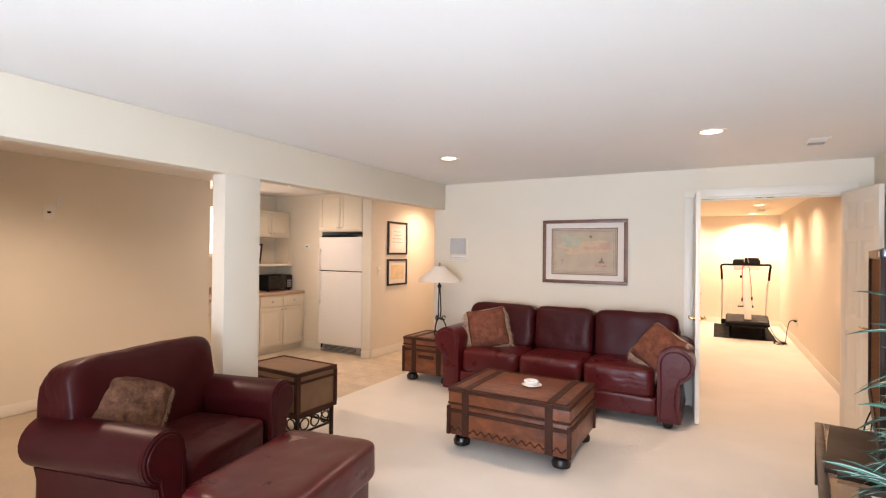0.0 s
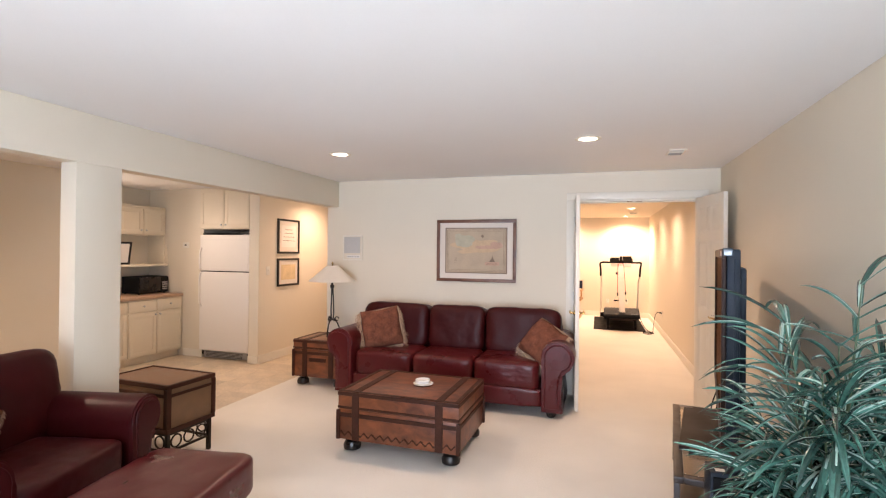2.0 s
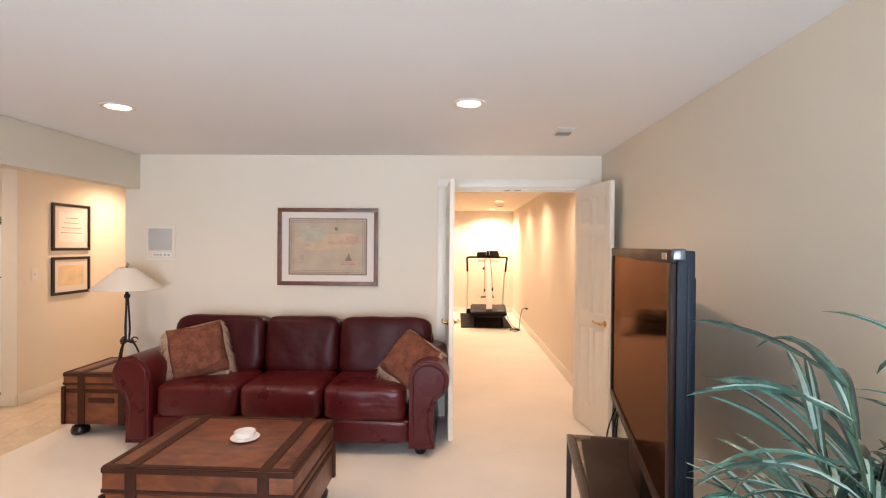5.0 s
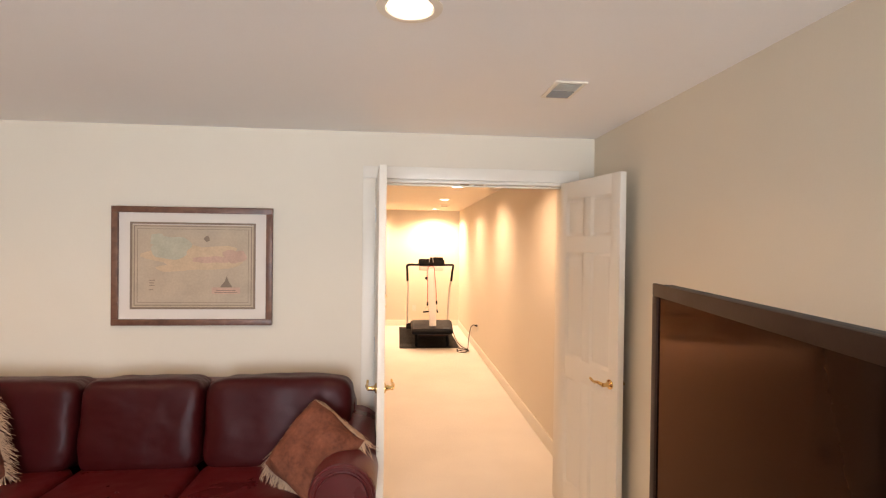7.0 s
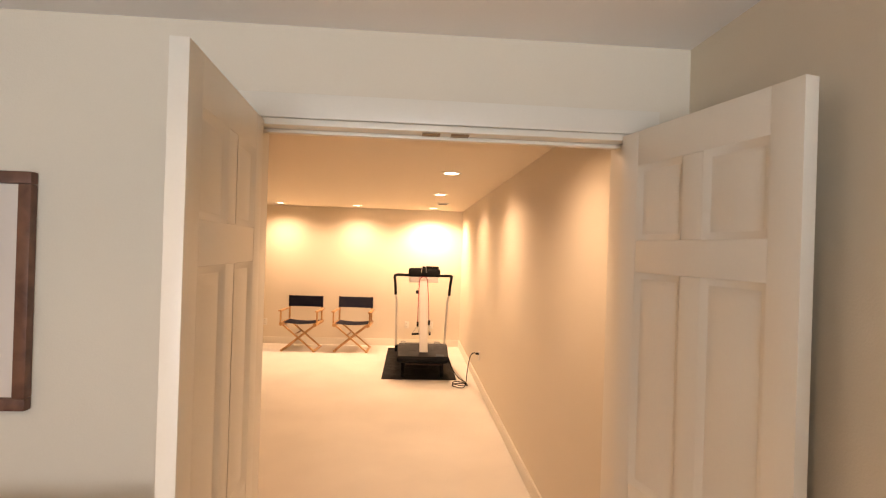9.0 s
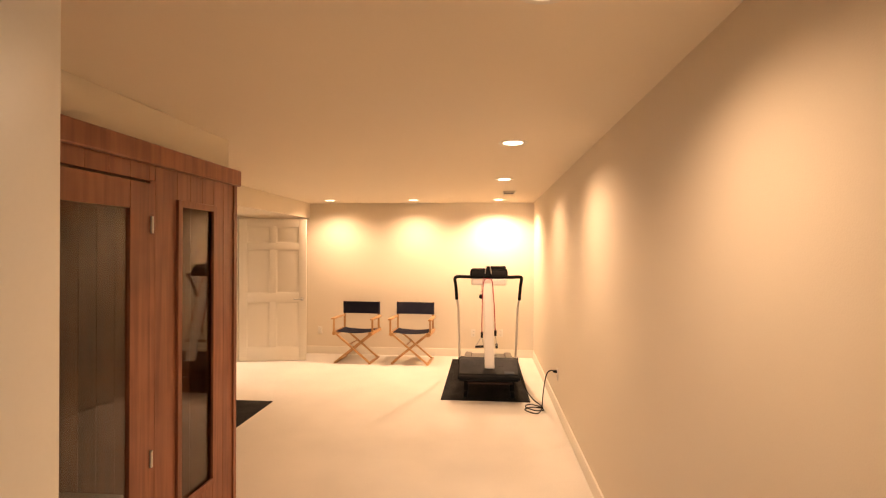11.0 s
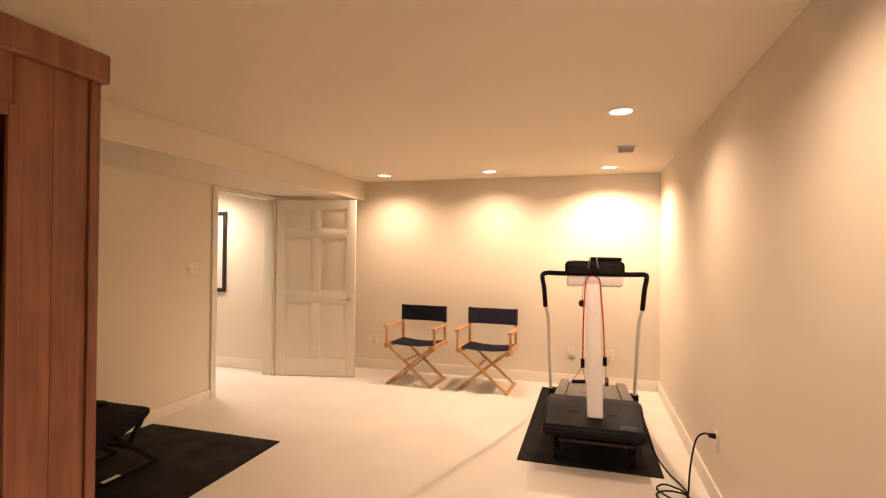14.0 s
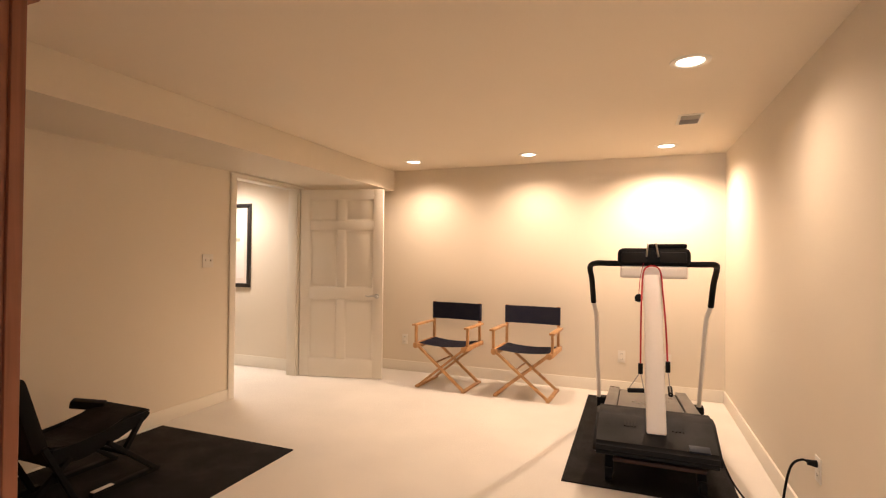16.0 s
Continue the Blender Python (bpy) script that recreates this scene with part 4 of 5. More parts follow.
part("map_region", blob(0.09, 0.385, 0.11, 0.022, -0.0150, 9.1), M_PINK, pic)
part("map_region", blob(0.235, 0.405, 0.055, 0.040, -0.0152, 3.4), M_PINK, pic)
part("map_region", blob(-0.10, 0.335, 0.12, 0.022, -0.0154, 4.4), M_MAPTAN, pic)
part("compass_rose", blob(0.076, 0.505, 0.016, 0.015, -0.015, 1.2), M_INK, pic)
# cartouche with a small monument, and two columns of fine print
part("cartouche", slab(0.105, 0.265, -0.0150, -0.0138, 0.185, 0.222, 0), M_PINK, pic)
part("cartouche", extrude([(0.150, 0.222), (0.220, 0.222), (0.198, 0.262), (0.188, 0.292), (0.180, 0.262)], -0.0150, -0.0138), M_INK, pic)
for x0, x1, z in ((0.12, 0.25, 0.190), (0.13, 0.24, 0.202), (-0.245, -0.215, 0.26), (-0.245, -0.220, 0.245), (-0.245, -0.215, 0.23), (-0.245, -0.225, 0.205)):
    part("caption_bar", slab(x0, x1, -0.0156, -0.0144, z, z + 0.004, 0), M_INK, pic)


def wall_print(name, m, w, h, fw, paper, label, bars=True):
    th = thing(name, m, label, "picture")
    part("frame", rect_frame(-w / 2, w / 2, 0, h, fw, 0.024), M_BLACKFRAME, th)
    part("mat_board", slab(-w / 2 + fw - 0.002, w / 2 - fw + 0.002, -0.010, -0.002, fw - 0.002, h - fw + 0.002, 0), M_MATBOARD, th)
    a, b = w / 2 - fw - 0.055, fw + 0.06
    part("print", slab(-a, a, -0.0115, -0.0095, b, h - b, 0), paper, th)
    if bars:
        for k in range(4):
            ww = a * (0.5 + 0.12 * k)
            z = h - b - 0.06 - k * (h - 2 * b - 0.1) / 4
            part("text_bar", slab(-ww, ww, -0.0125, -0.011, z, z + 0.006, 0), M_INK, th)
    return th


wall_print("framed_certificate", pose(-4.03 + 0.001, 5.27, 1.425, 0, 0, 90), 0.50, 0.48, 0.028, M_PAPER_W, "black framed white certificate on a cream wall")
wall_print("framed_print", pose(-4.03 + 0.001, 5.27, 0.975, 0, 0, 90), 0.50, 0.385, 0.028, M_PAPER_Y, "black framed golden print on a cream wall", False)
side_pic = wall_print("framed_poster", pose(-4.15, 10.95 - 0.001, 0.93, 0, 0, 0), 0.80, 0.99, 0.045, M_PAPER_W, "black framed pale poster in the side room", False)
part("print_block", slab(0.06, 0.24, -0.0135, -0.0113, 0.54, 0.58, 0), M_TEAL, side_pic)

# speaker grille and plates on walls
spk = thing("wall_intercom", pose(-2.675, YW - 0.001, 1.36), "white wall intercom with a grey speaker grille", "intercom")
part("frame", rect_frame(-0.13, 0.13, 0, 0.30, 0.014, 0.010, 0.003), M_TRIM, spk)
part("face_plate", slab(-0.118, 0.118, -0.005, -0.001, 0.012, 0.288, 0.001), M_WALL, spk)
part("grille", slab(-0.112, 0.098, -0.0085, -0.004, 0.085, 0.280, 0.001), mat("pale_grey_grille", (0.53, 0.51, 0.48), 0.6, var=0.06, scale=60, bump=0.4, bscale=700), spk)
part("control_strip", slab(-0.075, 0.10, -0.0075, -0.004, 0.028, 0.062, 0.001), M_WHITE, spk)
for x in (-0.055, -0.028, 0.0, 0.04, 0.075):
    part("button", slab(x - 0.009, x + 0.009, -0.0105, -0.007, 0.038, 0.050, 0.001), M_GREY, spk)


def plate(name, m, label, kind, w=0.07, h=0.115):
    """kind: outlet, switch or sensor."""
    th = thing(name, m, label, "wall plate")
    part("cover", slab(-w / 2, w / 2, -0.006, 0, -h / 2, h / 2, 0.002), M_PLATE, th)
    if kind == "outlet":
        for z in (-0.026, 0.026):
            face = part("socket", slab(-0.017, 0.017, -0.008, -0.005, z - 0.015, z + 0.015, 0.002), M_PLATE, th)
            for x in (-0.006, 0.006):
                part("slot", slab(x - 0.0012, x + 0.0012, -0.0086, -0.0078, z - 0.004, z + 0.007, 0), M_SHADOWGAP, face)
    elif kind == "switch":
        k = max(1, round(w / 0.055) - 0)
        for i in range(k):
            x = -w / 2 + w * (i + 0.5) / k
            part("toggle", slab(x - 0.005, x + 0.005, -0.016, -0.005, -0.004, 0.012, 0.002), M_PLATE, th)
    else:
        part("window", slab(-0.02, 0.012, -0.008, -0.0055, -0.008, 0.010, 0.001), M_SHADOWGAP, th)
    return th


plate("wall_outlet", pose(0.365, YG - 0.001, 0.355), "white wall outlet above the baseboard", "outlet")
plate("wall_outlet", pose(0.775, YG - 0.001, 0.358), "white wall outlet above the baseboard", "outlet")
plate("wall_outlet", pose(-1.99, YG - 0.001, 0.362), "white wall outlet above the baseboard", "outlet")
plate("wall_outlet", pose(XR - 0.001, 9.05, 0.375, 0, 0, -90), "white wall outlet with a black plug", "outlet")
plate("wall_outlet", pose(XR - 0.001, 3.50, 0.36, 0, 0, -90), "white wall outlet behind a television", "outlet")
plate("light_switch", pose(XG + 0.001, 9.57, 1.265, 0, 0, 90), "white double light switch", "switch", 0.115)
plate("light_switch", pose(-4.029, 4.83, 1.20, 0, 0, 90), "white light switch beside framed prints", "switch")
plate("thermostat", pose(-5.335, 4.779, 1.53), "small white thermostat with a dark window", "sensor", 0.11, 0.075)
plate("thermostat", pose(-5.299, 1.45, 1.80, 0, 0, 90), "small white thermostat with a dark window", "sensor", 0.10, 0.14)
plate("light_switch", pose(-5.299, 1.53, 1.90, 0, 0, 90), "small white wall sensor", "switch", 0.05, 0.09)


# ---- kitchenette ----
fridge = thing("refrigerator", pose(-4.61, 5.06, 0), "white top-freezer refrigerator in a wall recess", "refrigerator")
# body coloured black so that the recess gaps round the doors look shaded
part("body", slab(-0.412, 0.412, -0.306, 0.36, 0.04, 1.695, 0.006), M_BLACK, fridge, "cabinet blackened to shade the gaps round the white doors")
part("freezer_door", slab(-0.400, 0.400, -0.375, -0.308, 1.185, 1.668, 0.014, 3), M_WHITE, fridge)
part("fridge_door", slab(-0.400, 0.400, -0.375, -0.308, 0.115, 1.172, 0.014, 3), M_WHITE, fridge)
part("toe_grille", slab(-0.35, 0.35, -0.335, -0.30, 0.015, 0.105, 0.003), M_GREY, fridge, "grey toe grille")
for i in range(4):
    part("grille_slot", slab(-0.31, 0.28, -0.3375, -0.334, 0.03 + i * 0.018, 0.037 + i * 0.018, 0), M_SHADOWGAP, fridge)
part("gap_strip", slab(-0.397, 0.397, -0.36, -0.307, 1.173, 1.184, 0), M_SHADOWGAP, fridge)
for pts in ([(-0.370, -0.375, 1.20), (-0.370, -0.405, 1.24), (-0.370, -0.405, 1.42), (-0.370, -0.375, 1.50)], [(-0.370, -0.375, 1.15), (-0.370, -0.405, 1.11), (-0.370, -0.405, 0.80), (-0.370, -0.375, 0.70)]):
    part("handle", tube(curve(pts, 5), 0.011, 8), M_WHITE, fridge)
part("hinge_cap", slab(0.30, 0.37, -0.36, -0.29, 1.669, 1.681, 0.003), M_GREY, fridge)
for x in (-0.3, 0.3):
    for y in (-0.24, 0.3):
        part("foot", rod(bmesh.new(), (x, y, 0), (x, y, 0.045), 0.02), M_GREY, fridge)


def shaker(th, x0, x1, z0, z1, y, knob=None, depth=0.019):
    """A framed cabinet door or drawer front on the thing, facing -y."""
    d = part("cabinet_door", slab(x0, x1, y - depth, y, z0, z1, 0.003), M_CAB, th)
    w = 0.045
    if z1 - z0 > 0.2:
        part("raised_frame", rect_frame(x0 + 0.012, x1 - 0.012, z0 + 0.012, z1 - 0.012, w, 0.007, 0.002), M_CAB, d).matrix_local = pose(0, y - depth + 0.0015, 0)
    if knob:
        part("knob", lathe([(0.006, 0), (0.006, 0.012), (0.014, 0.018), (0.012, 0.026), (0.002, 0.028)], 14), M_STEEL, d, "small steel knob").matrix_local = pose(knob[0], y - depth, knob[1], 90, 0, 0)


over = thing("fridge_cabinet", pose(-4.61, 4.70, 0), "cream two-door wall cabinet above the refrigerator", "cabinet")
part("body", slab(-0.40, 0.40, 0.0, 0.6, 1.745, 2.30, 0.002), M_CAB, over)
shaker(over, -0.395, -0.003, 1.755, 2.29, 0.0, (-0.035, 1.80))
shaker(over, 0.003, 0.395, 1.755, 2.29, 0.0, (0.035, 1.80))

base_y = [3.11, 3.94, 4.775]
for i, (a, b) in enumerate(zip(base_y, base_y[1:])):
    cab = thing("base_cabinet", pose(-5.40, (a + b) / 2, 0, 0, 0, 90), "cream base cabinet with a drawer over two doors", "cabinet", "kitchenette base cabinets")
    w = b - a - 0.004
    part("body", slab(-w / 2, w / 2, 0.0, 0.58, 0.09, 0.82, 0.002), M_CAB, cab)
    part("toe_kick", slab(-w / 2, w / 2, 0.05, 0.56, 0, 0.089, 0.001), M_CAB, cab)
    for x0, x1, k in ((-w / 2 + 0.01, -0.004, -0.035), (0.004, w / 2 - 0.01, 0.035)):
        shaker(cab, x0, x1, 0.105, 0.655, 0.0, (k, 0.62))
        shaker(cab, x0, x1, 0.67, 0.81, 0.0, ((x0 + x1) / 2, 0.74))
counter = thing("worktop", pose(-5.40, 3.94, 0, 0, 0, 90), "tan laminate worktop along the kitchenette niche", "worktop")
part("top", slab(-0.83, 0.835, -0.03, 0.6, 0.822, 0.862, 0.006), M_COUNTER, counter)
part("backsplash", slab(-0.83, 0.835, 0.582, 0.599, 0.864, 0.95, 0.004), M_COUNTER, counter)

upper = thing("wall_shelf_unit", pose(-5.70, 4.40, 0, 0, 0, 90), "cream wall cabinet with an open shelf below", "shelf")
part("side", slab(-0.37, -0.35, 0, 0.298, 1.22, 2.02, 0.002), M_CAB, upper)
part("side", slab(0.35, 0.37, 0, 0.298, 1.22, 2.02, 0.002), M_CAB, upper)
part("top_panel", slab(-0.37, 0.37, 0, 0.298, 2.02, 2.05, 0.002), M_CAB, upper)
part("shelf", slab(-0.40, 0.372, -0.06, 0.298, 1.235, 1.265, 0.004), M_CAB, upper)
part("cabinet_box", slab(-0.35, 0.35, 0.004, 0.298, 1.66, 2.02, 0.002), M_CAB, upper)
shaker(upper, -0.345, -0.003, 1.67, 2.01, 0.004, (-0.04, 1.72))
shaker(upper, 0.003, 0.345, 1.67, 2.01, 0.004, (0.04, 1.72))
part("bracket", extrude([(0.0, 1.24), (-0.05, 1.27), (-0.02, 1.50), (0.0, 1.52)], 0.372, 0.386, "x"), M_CAB, upper)
photo = thing("framed_photo", pose(-5.78, 4.12, 1.267, 10, 0, 80), "dark framed certificate leaning on a shelf", "picture")
part("frame", rect_frame(-0.14, 0.14, 0, 0.30, 0.025, 0.018), M_BLACKFRAME, photo)
part("print", slab(-0.117, 0.117, -0.010, -0.002, 0.023, 0.277, 0), M_PAPER_W, photo)
mw = thing("microwave", pose(-5.62, 4.52, 0.864, 0, 0, 90), "black countertop microwave on a tan worktop", "microwave")
part("case", slab(-0.23, 0.23, 0.0, 0.30, 0.012, 0.235, 0.012), M_BLACK, mw)
part("door", slab(-0.225, 0.10, -0.016, 0.0, 0.022, 0.225, 0.006), M_FOOT, mw)
part("control_panel", slab(0.104, 0.225, -0.014, 0.0, 0.022, 0.225, 0.006), M_BLACK, mw)
for i in range(3):
    for j in range(4):
        part("button", slab(0.125 + i * 0.03, 0.148 + i * 0.03, -0.017, -0.0135, 0.05 + j * 0.03, 0.07 + j * 0.03, 0.001), M_GREY, mw)
for x in (-0.2, 0.2):
    for y in (0.03, 0.27):
        part("foot", rod(bmesh.new(), (x, y, 0), (x, y, 0.014), 0.012), M_BLACK, mw)


# ---- television corner ----
P_FAR, P_NEAR = Vector((0.95, 3.32, 0)), Vector((0.675, 1.83, 0))
tv_len = (P_FAR - P_NEAR).length
mid = (P_FAR + P_NEAR) / 2
tv_turn = math.degrees(math.atan2((P_FAR - P_NEAR).y, (P_FAR - P_NEAR).x)) + 180
tv = thing("television", pose(mid.x, mid.y, 0, 0, 0, tv_turn), "large flat television with a dark bronze bezel", "television")
TZ0, TZ1 = 0.60, 1.505
hw = tv_len / 2
part("screen", slab(-hw + 0.03, hw - 0.03, 0.008, 0.02, TZ0 + 0.04, TZ1 - 0.045, 0), M_SCREEN, tv, "dark glossy screen", False)
part("bezel", rect_frame(-hw, hw, TZ0, TZ1, 0.045, 0.018, 0.004), M_TVFRAME, tv).matrix_local = pose(0, 0.018, 0)
part("shell", slab(-hw + 0.004, hw - 0.004, 0.020, 0.075, TZ0, TZ1 - 0.004, 0.008), M_TVSIDE, tv, "blue-black plastic shell")
part("back_cover", slab(-hw + 0.10, hw - 0.10, 0.076, 0.105, TZ0 + 0.06, TZ1 - 0.09, 0.012), M_TVSIDE, tv)
part("badge", slab(hw - 0.118, hw - 0.052, -0.0025, 0.001, TZ1 - 0.034, TZ1 - 0.012, 0.001), M_PINKPLATE, tv, "small pale badge plate")
part("corner_cap", slab(hw - 0.010, hw + 0.003, 0.004, 0.045, TZ1 - 0.036, TZ1 + 0.002, 0.006, 3), M_CAP, tv, "clear blue-grey corner cap")
part("shell_rib", slab(hw - 0.004, hw + 0.0015, 0.050, 0.064, TZ0 + 0.02, TZ1 - 0.05, 0.002), M_TVSIDE, tv)
part("neck", slab(-0.16, 0.16, 0.02, 0.08, 0.416, TZ0, 0.006), M_TVFRAME, tv)
bm = box(bmesh.new(), -0.51, 0.36, -0.187, 0.16, 0.399, 0.419)
bmesh.ops.bevel(bm, geom=[e for e in bm.edges if abs(e.verts[0].co.z - e.verts[1].co.z) > 0.01], offset=0.05, segments=6, affect="EDGES")
part("foot_plate", bm, M_TVFRAME, tv)
stand_turn = math.degrees(math.atan2(-1, -0.13))
stand_pose = pose(0.66, 3.20, 0, 0, 0, stand_turn)
stand = thing("tv_stand", stand_pose, "espresso wood television stand with a smoked glass top", "tv stand")
for y in (0, 0.415):
    part("top_rail", slab(0, 1.28, y, y + 0.045, 0.366, 0.398, 0.004), M_STAND, stand)
for x in (0, 1.235):
    part("top_rail", slab(x, x + 0.045, 0.046, 0.414, 0.366, 0.398, 0.004), M_STAND, stand)
top_glass = part("glass_top", slab(0.046, 1.234, 0.046, 0.414, 0.388, 0.398, 0.001), M_TOPGLASS, stand, "smoked glass top", False)
top_glass.visible_shadow = False
part("shelf", slab(0.60, 1.26, 0.012, 0.44, 0.10, 0.125, 0.004), M_STAND, stand)
part("plinth", slab(1.20, 1.28, 0.0, 0.46, 0.0, 0.09, 0.010), M_STAND, stand)
for x, z in ((0.015, 0.0), (1.262, 0.091)):
    for y in (0.015, 0.444):
        part("leg", slab(x - 0.014, x + 0.014, y - 0.014, y + 0.014, z, 0.365, 0.003), M_STAND, stand)
sub = thing("subwoofer", pose(0.735, 1.848, 0), "blue-black subwoofer box on the carpet beside the stand", "speaker")
part("case", slab(-0.11, 0.13, -0.066, 0.066, 0.018, 0.50, 0.008), M_TVSIDE, sub)
part("grille", slab(-0.098, 0.118, -0.074, -0.066, 0.04, 0.48, 0.003), M_BLACK, sub, "black cloth grille")
# white plate painted in for the pale highlight on the box's top
part("highlight_plate", slab(-0.085, -0.045, -0.05, -0.02, 0.5005, 0.502, 0), M_PLATE, sub, "small white plate")
for x in (-0.08, 0.10):
    for y in (-0.045, 0.045):
        part("foot", rod(bmesh.new(), (x, y, 0), (x, y, 0.02), 0.016), M_BLACK, sub)
leads = thing("television_cables", pose(1.0, 3.40, 0), "black cables hanging behind the television", "cables")
for k, (dx, dy, drop) in enumerate(((0.0, 0.0, 0.02), (0.03, 0.03, 0.05), (-0.03, 0.02, 0.01))):
    pts = curve([(0.255, 0.10, 0.36 - 0.03 * k), (0.20, 0.10 + dy, 0.33), (0.12 + dx, 0.06 + dy, 0.14 + drop), (0.05 + dx, -0.02 + dy, 0.012 + 0.01 * k), (-0.03 + dx, -0.10 + dy, 0.05), (-0.045 + dx, -0.13 + dy, 0.36), (0.0, -0.14, 0.62)], 7)
    part("cable", tube(pts, 0.0045, 7), M_BLACK, leads)
part("plug", slab(0.222, 0.250, 0.085, 0.115, 0.33, 0.385, 0.004), M_BLACK, leads, "black moulded plug")


# ---- potted palm ----
def palm(x, y):
    rnd = random.Random(11)
    th = thing("potted_palm", pose(x, y, 0), "leafy variegated artificial palm in a dark planter", "potted plant")
    part("planter", lathe([(0.10, 0), (0.115, 0.004), (0.15, 0.32), (0.165, 0.33), (0.165, 0.36), (0.15, 0.36), (0.14, 0.32), (0.003, 0.31)], 32), M_POT, th)
    part("soil", lathe([(0.138, 0.306), (0.12, 0.325), (0.06, 0.332), (0.002, 0.335)], 24), M_SOIL, th)
    leaf, light = bmesh.new(), bmesh.new()

    def blade(bm, p, way, length, width, droop, side):
        pts, q, d = [], Vector(p), Vector(way).normalized()
        n = 7
        for i in range(n + 1):
            pts.append(q.copy())
            d = (d + Vector((0, 0, -droop / n))).normalized()
            q = q + d * length / n
            if x + q.x > 1.235:
                q.x = 1.235 - x
        vs = []
        for i, q in enumerate(pts):
            t = i / n
            w = width * (0.35 + 1.3 * t) * (1 - t) ** 0.7 * 1.25 + 0.0008
            s = Vector(side)
            vs.append([bm.verts.new(q + s * w * u + Vector((0, 0, w * c))) for u, c in ((-1, -0.15), (-0.5, 0.22), (0, 0.0), (0.5, 0.22), (1, -0.15))])
        for a, b in zip(vs, vs[1:]):
            for j in range(4):
                bm.faces.new((a[j], a[j + 1], b[j + 1], b[j]))

    for k in range(29):
        a = 2.4 * k + rnd.uniform(-0.3, 0.3)
        tall = 0.50 + 0.50 * rnd.random()
        if k in (4, 9, 17):
            tall, a = {4: (1.25, 0.7), 9: (1.10, 2.7), 17: (1.06, 4.4)}[k]
        lean = rnd.uniform(0.10, 0.26) * (1.2 - 0.45 * tall)
        base = Vector((0.05 * math.cos(a), 0.05 * math.sin(a), 0.31))
        top = base + Vector((math.cos(a) * lean, math.sin(a) * lean, tall * 0.86))
        stem = curve([base, base.lerp(top, 0.5) + Vector((-0.03 * math.cos(a), -0.03 * math.sin(a), 0.03)), top], 14)
        part("stem", tube(stem, [0.006 - 0.004 * i / (len(stem) - 1) for i in range(len(stem))], 6), M_STEM, th)
        # leaves stand in pairs on both sides of the stem and arch over; the last ones go on from its tip
        plane = a + rnd.uniform(-0.9, 0.9)
        pairs = 14
        for i in range(pairs):
            t = 0.36 + 0.64 * i / (pairs - 1)
            p = stem[min(len(stem) - 1, int(t * (len(stem) - 1)))]
            for s in (-1, 1):
                b = plane + s * (1.45 - 0.75 * t) + rnd.uniform(-0.30, 0.30)
                if rnd.random() < 0.15:
                    b += rnd.uniform(-1.5, 1.5)
                way = Vector((math.cos(b), math.sin(b), rnd.uniform(0.50, 1.05) + 0.35 * t))
                side = Vector((-math.sin(b), math.cos(b), rnd.uniform(-0.35, 0.35)))
                ln = rnd.uniform(0.27, 0.43) * (1.0 - 0.25 * abs(t - 0.7)) * (0.80 if math.cos(b) < -0.4 else 1.0)
                dr = rnd.uniform(1.2, 2.2) * (0.6 if t > 0.9 else 1.0)
                blade(leaf, p, way, ln, 0.0122, dr, side)
                # pale strip on the blade: leaf striping and painted highlight in one
                if rnd.random() < 0.55:
                    blade(light, p + Vector((0, 0, 0.0030)), way, ln * 0.97, rnd.uniform(0.002, 0.0075), dr, side)
    tagged(part("foliage", leaf, M_LEAF, th, "long drooping green leaves"), kind="stuff")
    tagged(part("leaf_stripes_and_highlights", light, M_LEAF_HIGHLIGHT, th, "pale stripes and painted highlights along the leaves"), kind="stuff")
    return th


palm(0.84, 1.13)


# ---- sauna ----
SX, SY0, SY1, SZ = -1.07, 4.80, 7.14, 2.01
sauna = thing("sauna_cabin", pose(SX, SY1, 0), "red cedar sauna cabin with glass door and window", "sauna")


def cedar(name, x0, x1, y0, y1, z0, z1, parent=None, bevel=0.0018, material=M_CEDAR):
    return part(name, slab(x0 - SX, x1 - SX, y0 - SY1, y1 - SY1, z0, z1, bevel, 1), material, parent or sauna, "", bevel > 0)


DA, DB = 5.58, 6.315                # door leaf along y
WA, WB, WZ0, WZ1 = 6.53, 6.90, 0.22, 1.86   # window with its casing
# boards of the long front, a strip at a time
stretches = [(SY0, DA - 0.01, [(0.0, SZ)]), (DA - 0.01, DA + 0.36, [(1.932, SZ)]), (DA + 0.36, DB + 0.012, [(1.932, SZ)]), (DB + 0.052, WA + 0.012, [(0.0, SZ)]),
             (WA + 0.012, WB - 0.012, [(0.0, WZ0 + 0.012), (WZ1 - 0.012, SZ)]), (WB - 0.012, SY1 - 0.028, [(0.0, SZ)])]
for y0, y1, spans in stretches:
    count = max(1, round((y1 - y0) / 0.125))
    for i in range(count):
        a, b = y0 + (y1 - y0) * i / count, y0 + (y1 - y0) * (i + 1) / count
        for z0, z1 in spans:
            cedar("board", SX - 0.022, SX, a + 0.0004, b - 0.0004, z0, z1, None, 0.0012)
cedar("board", SX - 0.022, SX, DB + 0.013, DB + 0.051, 1.935, SZ)
